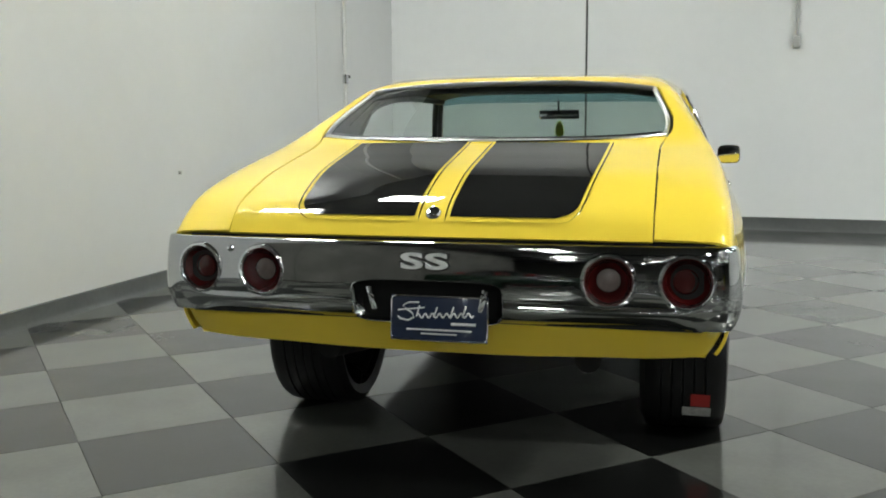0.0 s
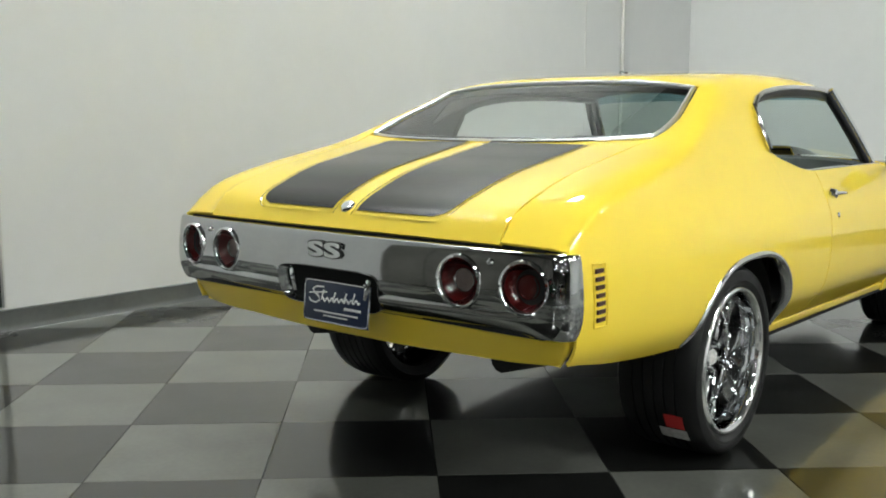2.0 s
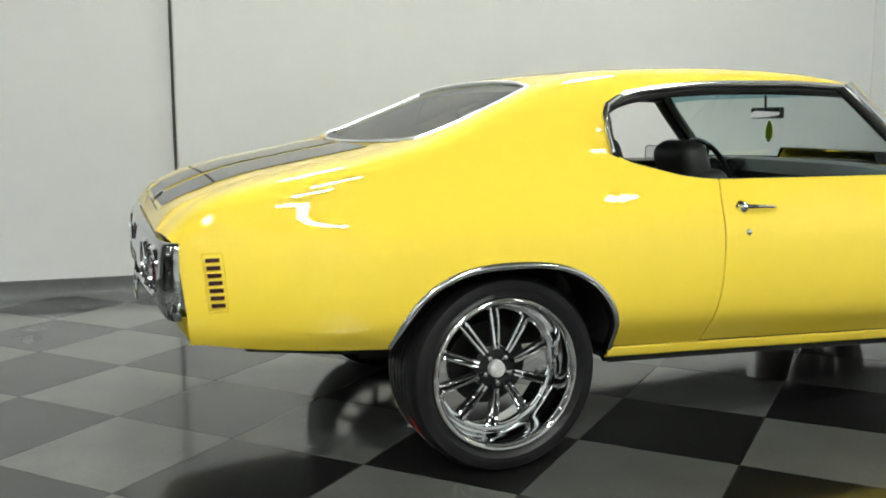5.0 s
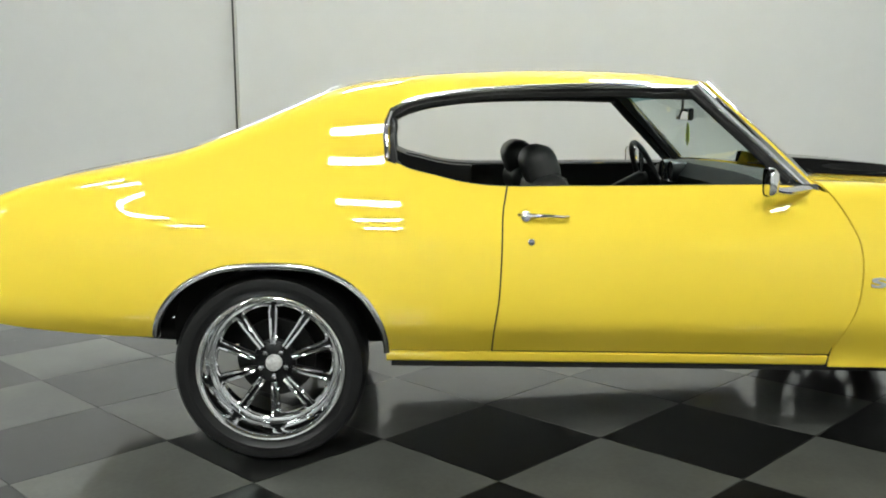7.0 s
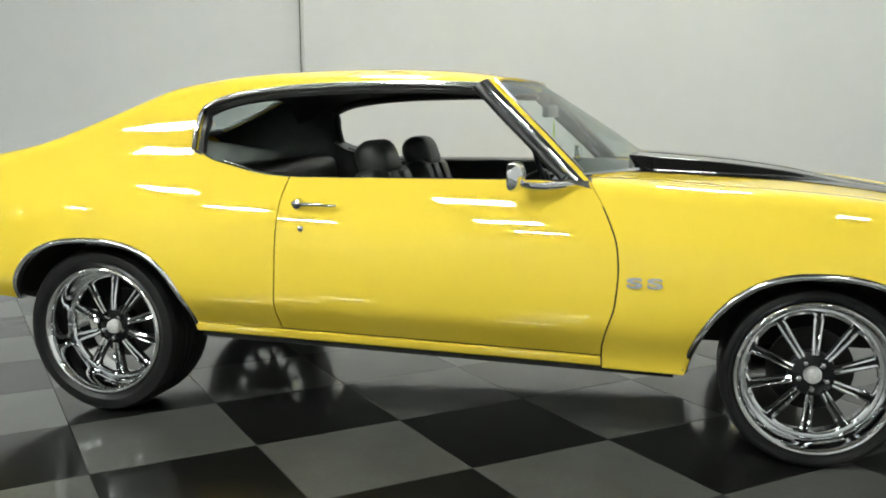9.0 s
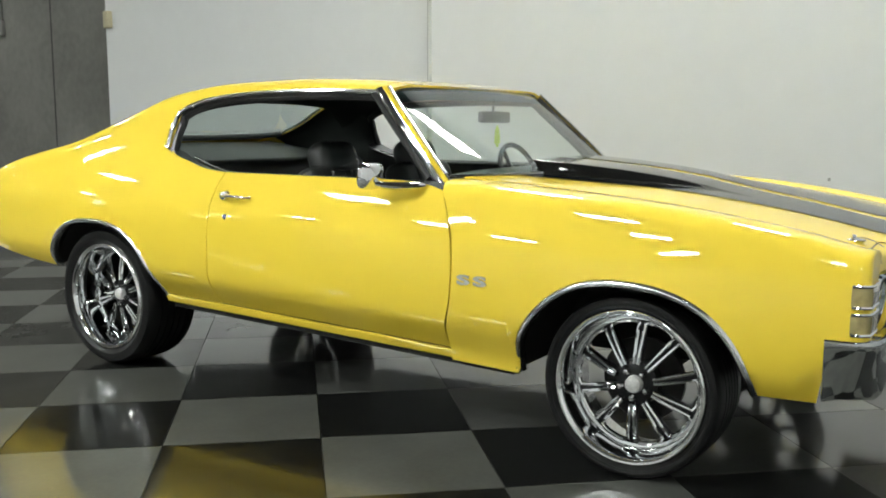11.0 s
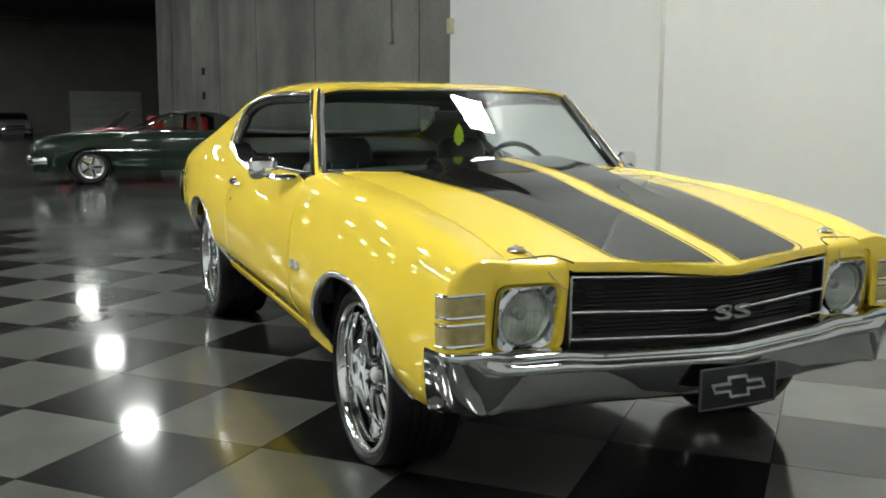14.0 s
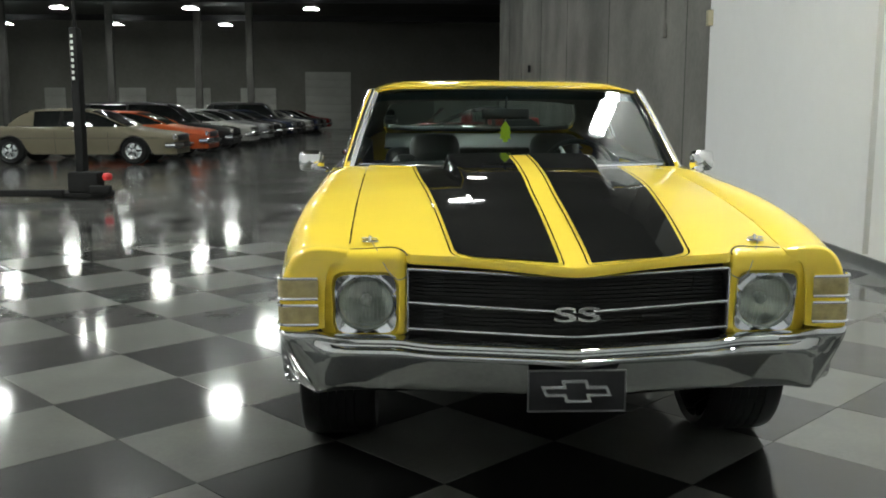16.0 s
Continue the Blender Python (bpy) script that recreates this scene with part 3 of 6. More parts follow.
# doors
rows = []
for u in lin(0, 1, 26):
    r = []
    for v in lin(0, 1, 30):
        y = -0.57 + 1.25 * u
        zb, zt = door_low(y) + 0.003, belt_z(y)
        z = zb + (zt - zb) * v
        y = door_rear(z) + 0.003 + (door_front(z) - door_rear(z) - 0.006) * u
        r.append((side_x(y, z), y, z))
    rows.append(r)
doors = both("door", rows, YELLOW, centre=(0, 0, 0.6), solid=0.012)
for s, d in zip((1, -1), doors):
    bm = bmesh.new()
    pts = [(s * (side_x(y, z) + o), y, z) for y, z, o in ((-0.515, 0.918, 0.006), (-0.485, 0.917, 0.028), (-0.415, 0.916, 0.036), (-0.36, 0.912, 0.028), (-0.335, 0.911, 0.006))]
    tube(bm, pts, [0.007, 0.009, 0.0065, 0.006, 0.005], 8)
    lathe(bm, [(0.0, 0.03), (0.012, 0.029), (0.019, 0.024), (0.022, 0.012), (0.024, 0.0)], 16,
          Matrix.Translation((s * side_x(-0.49, 0.915), -0.49, 0.915)) @ Matrix.Diagonal((s, 1, 1, 1)))
    part("door_handle", bm, TRIM_BRIGHT, d, "chrome push-button handle")
    bm = lathe(bmesh.new(), [(0.0, 0.004), (0.009, 0.004), (0.012, 0.002), (0.013, -0.002)], 16,
               Matrix.Translation((s * side_x(-0.472, 0.822), -0.472, 0.822)) @ Matrix.Diagonal((s, 1, 1, 1)))
    part("door_lock", bm, CHROME_DULL, d, "round key lock")
    # inner panel
    bm = bmesh.new()
    rows_mesh([[(s * (side_x(y, z) - 0.05), y, z) for z in lin(0.42, 1.0, 6)] for y in lin(-0.57, 0.62, 12)], bm)
    face_out(bm, (s * 2, 0, 0.7))
    part("door_card", bm, VINYL, d, "black vinyl inner door card", solid=0.02)
    bm = bmesh.new()
    rows_mesh([[(s * (side_x(y, belt_z(y)) - o), y, belt_z(y) + dz) for o, dz in ((-0.001, -0.004), (0.004, 0.003), (0.03, 0.001), (0.075, -0.01))] for y in lin(-0.55, 0.525, 20)], bm)
    face_out(bm, (0, 0, 0))
    part("window_sill_trim", bm, TRIM_BLACK, d, solid=0.004)

# dark jambs behind the door gaps
for s in (1, -1):
    for edge in (door_rear, door_front):
        rows = [[(s * (side_x(edge(z), z) - 0.012), edge(z) + dy, z) for dy in (-0.016, 0.016)] for z in lin(0.36, 0.90 if edge is door_front else 0.99, 20)]
        part("door_jamb", face_out(rows_mesh(rows), (0, 0, 0.6)), DARK, car, "dark gap beside the door")
    rows = [[(s * (side_x(y, door_low(y)) - 0.014), y, door_low(y) + dz) for dz in (-0.016, 0.014)] for y in lin(-0.62, 0.69, 16)]
    part("door_jamb", face_out(rows_mesh(rows), (0, 0, 0.6)), DARK, car)

# rocker panels
rows = []
for y in lin(-0.998, 0.675, 20):
    top_edge = door_low(y) - 0.004
    deep = top_edge - rocker_low(y)
    rows.append([(side_x(y, top_edge - 0.55 * deep * k) + 0.003 - dx, y, top_edge - deep * k) for dx, k in ((0.012, 0.0), (0.003, 0.03), (0.0, 0.12), (0.0, 0.5), (0.004, 0.85), (0.016, 1.0))])
both("rocker_panel", rows, YELLOW, centre=(0, 0, 0.6))

for s in (1, -1):
    rows = [[(s * (side_x(y, rocker_low(y)) + o), y, rocker_low(y) + dz) for o, dz in ((-0.012, 0.01), (-0.012, -0.022), (-0.05, -0.028), (-0.09, 0.0))] for y in lin(-0.98, 0.94, 20)]
    part("sill_flange", face_out(rows_mesh(rows), (0, 0, 0.6)), DARK, car, "black flange under the rocker")

# front fenders
ys = sorted(set([round(v, 4) for v in lin(0.65, 0.965, 8) + [1.40 + 0.4329 * math.sin(a) for a in lin(-math.pi / 2, math.pi / 2, 33)] + lin(1.834, 2.135, 10)]))
rows = []
for y in ys:
    inside = abs(y - 1.40) < 0.433
    zb = arch(y, *FRONT_ARCH) if inside else (rocker_low(y) if y < 1.2 else 0.366 + 0.215 * smooth(2.055, 2.075, y))
    if inside and y > 1.405:
        zb = max(zb, 0.362)
    zt = fender_seam(y)
    r = []
    for v in lin(0, 1, 22):
        z = zb + (zt - zb) * v
        yy = y
        if y < 0.98:
            yy = 0.98 - (0.98 - y) * (0.98 - door_front(z) - 0.003) / 0.33
        below = max(0, door_low(yy) - z) if y < 0.99 else 0
        r.append((side_x(yy, z + below) - 1.6 * below**2, yy, z))
    x0, y0, z0 = r[-1]
    T = (0.70, hood_side_z(y))
    for v in lin(0, 1, 13)[1:]:
        rise_k = T[1] - z0
        x, z = bez((x0, z0), (x0 - 0.6 * lean(y, z0) * 1.07 * rise_k, z0 + 1.07 * rise_k), (T[0] + 0.78 * (x0 - T[0]), T[1] + 0.008 + 0.024 * smooth(0.9, 1.7, y)), T, v)
        yv = y
        if y < 0.98:
            ye = 0.98 - (0.98 - y) * (0.98 - door_front(min(z, 1.02)) - 0.003) / 0.33
            yv = ye
        r.append((x, yv, z))
    sec = round_section([(p[0], p[2]) for p in r], 0.040, 1.0)
    rows.append([(a[0], p[1], a[1]) for a, p in zip(sec, r)])
last = rows[-1]
turns = []
for i, p in enumerate(last):
    a, b = last[max(0, i - 1)], last[min(len(last) - 1, i + 1)]
    k = math.hypot(b[0] - a[0], b[2] - a[2])
    turns.append(((b[2] - a[2]) / k, -(b[0] - a[0]) / k))
for a in lin(0, 90, 9)[1:]:
    c, w = 1 - math.cos(radians(a)), math.sin(radians(a))
    rows.append([(p[0] - n[0] * 0.032 * c, 2.135 + 0.045 * w - 0.008 * w * max(0, n[1]), p[2] - n[1] * 0.012 * c) for p, n in zip(last, turns)])
rows.append([(0.70 + (p[0] - 0.70) * 0.4, 2.178, 0.66 + (p[2] - 0.66) * 0.8) for p in rows[-1]])
fenders = both("front_fender", rows, YELLOW, centre=(0, 1.4, 0.6), solid=0.01, smooth_rounds=40)


def letter_s(bm, m, w, h, bold, d):
    """A block letter w wide and h high, d deep, standing in the x-z plane and facing -y."""
    cu = bpy.data.curves.new("letter", "FONT")
    cu.body, cu.size, cu.extrude, cu.offset, cu.resolution_u = "S", 1.0, 0.5, bold, 4
    ob = bpy.data.objects.new("letter", cu)
    me = bpy.data.meshes.new_from_object(ob)
    bpy.data.objects.remove(ob)
    bpy.data.curves.remove(cu)
    co = [v.co.copy() for v in me.vertices]
    lo = [min(c[i] for c in co) for i in range(3)]
    hi = [max(c[i] for c in co) for i in range(3)]
    for v in me.vertices:
        a, b, c = [(v.co[i] - lo[i]) / (hi[i] - lo[i]) for i in range(3)]
        v.co = m @ Vector(((a - 0.5) * w, -c * d, b * h))
    bm.from_mesh(me)
    bpy.data.meshes.remove(me)
    bmesh.ops.recalc_face_normals(bm, faces=bm.faces)


for s, fd in zip((1, -1), fenders):
    for k in (0, 1):
        y = 0.800 + 0.071 * k
        x = side_x(y, 0.659)
        m = Matrix.Translation((s * (x + 0.001), y, 0.641)) @ Matrix.Rotation(radians(90 * s), 4, "Z")
        bm = bmesh.new()
        letter_s(bm, m, 0.055, 0.038, 0.035, 0.006)
        part("badge_letter", bm, CAP_SILVER, fd, "small chrome badge letter")

# wheel arch trim: a bright flat band round each opening
for s in (1, -1):
    for par, lo in ((REAR_ARCH, (0.477, 0.387)), (FRONT_ARCH, (0.282, 0.362))):
        yc, hw = par[0], par[1]
        pts = []
        for a in lin(-math.pi / 2, math.pi / 2, 49):
            y = yc + hw * math.sin(a) * 0.9995
            z = arch(y, *par)
            z = max(z, lo[0] + (lo[1] - lo[0]) * smooth(yc - 0.3, yc + 0.3, y))
            pts.append((y, z))
        rows = []
        for i, (y, z) in enumerate(pts):
            a, b = pts[max(0, i - 1)], pts[min(len(pts) - 1, i + 1)]
            k = math.hypot(b[0] - a[0], b[1] - a[1]) or 1
            ny, nz = -(b[1] - a[1]) / k, (b[0] - a[0]) / k
            band = []
            for rad, out in ((-0.006, -0.03), (-0.006, 0.003), (-0.001, 0.008), (0.006, 0.010), (0.013, 0.007), (0.017, 0.001)):
                yy, zz = y + ny * rad, z + nz * rad
                band.append((s * (side_x(yy, zz) + out), yy, zz))
            rows.append(band)
        part("wheel_arch_trim", face_out(rows_mesh(rows), (0, yc, 0.5)), TRIM_BRIGHT, car, "polished chrome wheel arch moulding", angle=60)
        rows = [[(s * x, yc + (y - yc) * 1.02, z + 0.012) for x in (0.88, 0.8, 0.5)] for y, z in pts]
        part("wheel_well", face_out(rows_mesh(rows), (s * 0.7, yc, 3)), DARK, car, "dark wheel well liner", solid=0.004)

# inner walls behind the wheels
for s in (1, -1):
    for yc, zt in ((-1.42, 0.80), (1.41, 0.76)):
        part("wheel_well_wall", box(bmesh.new(), s * 0.52, yc, (0.36 + zt) / 2, 0.02, 0.86, zt - 0.36), DARK, car)
        for dy in (-0.49, 0.49):
            part("splash_plate", box(bmesh.new(), s * 0.68, yc + dy * (0.92 if yc < 0 else 0.95), ((0.52 if yc < 0 else 0.42) + zt) / 2, 0.34, 0.02, zt - (0.52 if yc < 0 else 0.42)), DARK, car)

# roof, hood, deck
bm = rows_mesh([[(rail_x(y) * 0.97 * u, y, roof_at(rail_x(y) * 0.97 * u, y) - 0.035) for u in lin(-1, 1, 13)] for y in lin(-1.2, 0.2, 10)])
face_out(bm, (0, -0.4, 3))
part("headliner", bm, VINYL, car, "dark headliner", solid=0.004)

hood_front = lambda x: 2.322 - 0.25 * (math.sqrt(min(abs(x), 0.52)**2 + 0.0025) - 0.05) - (0.068 * smooth(0.50, 0.55, abs(x)))
hood_rear = lambda x: 0.80 - 0.20 * (abs(x) / 0.7)**2
rows = []
for v in lin(0, 1, 40):
    rows.append([(x, hood_rear(x) + (hood_front(x) - hood_rear(x)) * v, hood_at(x, hood_rear(x) + (hood_front(x) - hood_rear(x)) * v)) for x in lin(-0.697, 0.697, 241)])
rows.append([(x, hood_front(x) + 0.006, hood_at(x, hood_front(x)) - 0.012) for x in lin(-0.697, 0.697, 241)])
rows.append([(x, hood_front(x) + 0.004, hood_at(x, hood_front(x)) - 0.03) for x in lin(-0.697, 0.697, 241)])
hood = part("hood", face_out(rows_mesh(rows), (0, 1.4, 0.3)), YELLOW, car, "long yellow hood with a raised cowl bulge", solid=0.008)

lid_front = lambda x: -1.80 + 0.10 * (abs(x) / 0.65)**2
rows = []
for v in lin(0, 1, 30):
    rows.append([(x, lid_front(x) + (-2.562 - lid_front(x)) * v, deck_at(x, lid_front(x) + (-2.562 - lid_front(x)) * v)) for x in lin(-0.6525, 0.6525, 33)])
rows.append([(x, -2.545, 0.874) for x in lin(-0.6525, 0.6525, 33)])
rows = [[(x / 0.6525 * (top_x(y) - 0.0040), y, z) for x, y, z in r] for r in rows]
trunk = part("trunk_lid", face_out(rows_mesh(rows), (0, -2, 0.3)), YELLOW, car, "sloping yellow trunk lid", solid=0.008)

glass_low = lambda x: (-1.775 + 0.105 * (abs(x) / 0.70)**2.4, 1.146 + 0.008 * (abs(x) / 0.70)**2)
rows = []
for v in lin(0, 1, 6):
    r = []
    for u in lin(-1, 1, 33):
        x = 0.70 * u
        ya, za = glass_low(x)
        xb = 0.65 * u
        yb = lid_front(xb) + 0.004
        zb = deck_at(xb, yb)
        r.append((x + (xb - x) * v, ya + (yb - ya) * v, za + (zb - za) * v + 0.004 * math.sin(math.pi * v)))
    rows.append(r)
deck_rows = rows
deck_panel = part("deck_panel", face_out(rows_mesh(rows), (0, -1.7, 0.5)), YELLOW, car, solid=0.006)
for s in (1, -1):
    rows = []
    for r in deck_rows:
        xs, ys_, zs = ([p[i] for p in r] for i in range(3))
        rows.append([(s * x, float(np.interp(s * x, xs, ys_)), float(np.interp(s * x, xs, zs)) + 0.003) for x in lin(0.055, 0.475, 13)])
    part("stripe", face_out(rows_mesh(rows), (0, -1.7, 0.5)), BLACK_GLOSS, deck_panel, "gloss black stripe below the rear window")


def sheet_stripe(name, parent, surf, edge_out, edge_in, y0, y1, label, corner, front_sign):
    """Black stripe and its pinstripe outline, laid on a curved panel; the hood's stripes follow its pointed front edge."""
    def ahead(x, y):
        return y + (0.17 * (0.365 - x) * smooth(1.95, 2.22, y) if front_sign > 0 else 0)

    for s in (1, -1):
        def outline(off):
            pts = []
            for t in lin(0, 1, 40):
                y = y0 + (y1 - y0) * t
                pts.append((edge_in(y) - off, y))
            ye = y1 + front_sign * off
            ro = corner
            xo = edge_out(y1) + off
            pts = [(x, y) for x, y in pts] + [(edge_in(y1) - off, ye)]
            pts.append(((edge_in(y1) + xo) / 2, ye))
            for a in lin(0, 90, 8):
                pts.append((xo - ro + ro * math.sin(radians(a)), ye - front_sign * ro * (1 - math.cos(radians(a)))))
            for t in lin(0, 1, 40)[::-1]:
                y = y0 + (y1 - y0) * t
                if abs(y - y1) > ro:
                    pts.append((edge_out(y) + off, y))
            return [(x, ahead(x, y)) for x, y in pts]
        rows = []
        n = 60
        for t in lin(0, 1, n):
            y = y0 + (y1 - y0) * t
            d = abs(y - y1)
            xo = edge_out(y)
            if d < corner:
                xo = xo - corner + math.sqrt(max(0, corner**2 - (corner - d)**2))
            xi = edge_in(y)
            strip = []
            for u in lin(0, 1, 97):
                x = xi + (xo - xi) * u
                yy = ahead(x, y)
                n = Vector(((surf(x - 0.004, yy) - surf(x + 0.004, yy)) / 0.008, 0, 1)).normalized() * 0.003
                strip.append((s * (x + n.x), yy, surf(x, yy) + n.z))
            rows.append(strip)
        bm = face_out(rows_mesh(rows), (0, y0, -3))
        part("stripe", bm, BLACK_GLOSS, parent, label)
        bm = bmesh.new()
        pts = [(s * x, y, surf(x, y) + 0.0034) for x, y in outline(0.0135)]
        rows = []
        k = len(pts)
        for i in range(k):
            a, b = Vector(pts[max(0, i - 1)]), Vector(pts[min(k - 1, i + 1)])
            d = (b - a).normalized()
            nn = Vector((-d.y, d.x, 0)) * 0.0022
            rows.append([tuple(Vector(pts[i]) - nn), tuple(Vector(pts[i]) + nn)])
        rows_mesh(rows, bm)
        face_out(bm, (0, y0, -3))
        part("pinstripe", bm, BLACK_GLOSS, parent)


sheet_stripe("hood", hood, hood_at, spline([(0.7, 0.475), (1.2, 0.45), (1.8, 0.40), (2.2, 0.365)]), lambda y: 0.05, 0.735, 2.245, "gloss black hood stripe", 0.06, 1)
sheet_stripe("trunk", trunk, deck_at, spline([(-2.52, 0.435), (-2.2, 0.46), (-1.8, 0.475)]), lambda y: 0.055, -1.795, -2.522, "gloss black trunk stripe", 0.06, -1)

# dark gap along the hood's front corners
for s in (1, -1):
    pts = [(x, hood_front(x) + 0.004) for x in lin(0.697, 0.565, 8)] + [(0.545, 2.150), (0.528, 2.170), (0.518, 2.192), (0.514, 2.212)]
    bm = tube(bmesh.new(), [(s * x, y, hood_at(x, y) - 0.001) for x, y in rounder(pts)], 0.0024, 6)
    part("hood_gap", bm, GAP, hood, "dark gap at the hood's front corner")
# hood pins and trunk lock
for s in (1, -1):
    z = hood_at(0.634, 2.077)
    bm = lathe(bmesh.new(), [(0.0, 0.003), (0.036, 0.003), (0.038, 0.0)], 24, Matrix.Translation((s * 0.634, 2.077, z)) @ Matrix.Rotation(radians(-90), 4, "Y") @ Matrix.Diagonal((1, 1, 0.75, 1)))
    pin = part("hood_pin", bm, CHROME_DULL, hood, "chrome hood pin with oval plate and clip")
    bm = lathe(bmesh.new(), [(0.0, 0.018), (0.006, 0.016), (0.007, 0.0)], 10, Matrix.Translation((s * 0.634, 2.077, z)) @ Matrix.Rotation(radians(-90), 4, "Y"))
    tube(bm, [(s * 0.610, 2.08, z + 0.008), (s * 0.634, 2.079, z + 0.011), (s * 0.652, 2.077, z + 0.011), (s * 0.662, 2.077, z + 0.009), (s * 0.645, 2.079, z + 0.007)], 0.0018, 6)
    part("clip", bm, CHROME, pin)
    bm = bmesh.new()
    p0, p1, p2, p3 = (s * 0.65, 2.085, z + 0.008), (s * 0.60, 2.17, z + 0.03), (s * 0.575, 2.26, z - 0.16), (s * 0.507, 2.212, z - 0.085)
    tube(bm, [tuple((1 - t)**3 * a + 3 * t * (1 - t)**2 * b + 3 * t * t * (1 - t) * c + t**3 * d for a, b, c, d in zip(p0, p1, p2, p3)) for t in lin(0, 1, 17)], 0.0014, 6)
    part("lanyard", bm, CLEAR_LENS, pin, "thin clear plastic lanyard")
lock_n = Vector((0, -(deck_at(0, -2.49) - deck_at(0, -2.53)) / 0.04, 1)).normalized()
bm = lathe(bmesh.new(), [(0.0, 0.010), (0.012, 0.010), (0.02, 0.008), (0.024, 0.003), (0.026, -0.002)], 24,
           Matrix.Translation((0, -2.508, deck_at(0, -2.508))) @ Vector((1, 0, 0)).rotation_difference(lock_n).to_matrix().to_4x4())
part("trunk_lock", bm, CHROME, trunk, "round chrome trunk lock")

# glass
ws_low = lambda x: (0.85 - 0.30 * (abs(x) / 0.78)**2.2, 1.028 - 0.004 * (abs(x) / 0.78)**2)
ws_top = lambda x: (0.287 - 0.062 * (abs(x) / 0.66)**2, roof_at(x, 0.29) - 0.004)


def pane(lo, hi, wl, wh, nu, nv, bow):
    rows = []
    for v in lin(0, 1, nv):
        r = []
        for u in lin(-1, 1, nu):
            a, b = lo(wl * u), hi(wh * u)
            x = wl * u + (wh * u - wl * u) * v
            r.append((x, a[0] + (b[0] - a[0]) * v + bow[0] * math.sin(math.pi * v), a[1] + (b[1] - a[1]) * v + bow[1] * math.sin(math.pi * v)))
        rows.append(r)
    return rows


rows = pane(ws_low, ws_top, 0.77, 0.665, 33, 13, (0.007, 0.005))
bm = face_out(rows_mesh(rows[:11]), (0, -0.5, 1))
windshield = part("windshield", bm, GLASS, car, "clear slightly green windshield")
part("tint_band", face_out(rows_mesh(rows[10:]), (0, -0.5, 1)), GLASS_BAND, windshield, "blue tint band along the top")
edge = [r[0] for r in rows] + rows[-1] + [r[-1] for r in rows[::-1]] + rows[0][::-1]
bm = tube(bmesh.new(), edge, 0.009, 6, closed=True)
part("windshield_trim", bm, TRIM_BRIGHT, car, "chrome windshield surround")

rg_top = lambda x: (-1.184 - 0.033 * (abs(x) / 0.63)**2, 1.386 - 0.028 * (abs(x) / 0.63)**2.4)
rows = []
for r in pane(glass_low, rg_top, 0.695, 0.620, 41, 13, (-0.004, 0.004)):
    e = r[-1]
    dx, dz = top_x(e[1]) - 0.010 - e[0], top_z(e[1]) - 0.007 - e[2]
    rows.append([(x + dx * x / e[0], y, z + dz * (x / e[0])**6) for x, y, z in r])
part("rear_window", face_out(rows_mesh(rows), (0, 0, 1)), GLASS, car, "slanted tinted rear window")
edge = [r[0] for r in rows] + rows[-1] + [r[-1] for r in rows[::-1]] + rows[0][::-1]
part("rear_glass_garnish", tube(bmesh.new(), [(x * 0.97, y + 0.028, z + 0.002) for x, y, z in rows[0]], 0.017, 8), TRIM_BLACK, car, "black inner edge of the rear window")
part("rear_window_trim", tube(bmesh.new(), [(x * 0.987, y, z + 0.004) for x, y, z in edge], 0.009, 8, closed=True), SATIN_TRIM, car, "chrome rear window surround")

# cowl
rows = [[(x, hood_rear(x) - 0.002 + (ws_low(x)[0] - hood_rear(x)) * v, 0.985 + 0.02 * v) for x in lin(-0.76, 0.76, 17)] for v in lin(-0.4, 1, 4)]
part("cowl", face_out(rows_mesh(rows), (0, 0.8, 0)), DARK, car, "dark cowl below the windshield", solid=0.004)

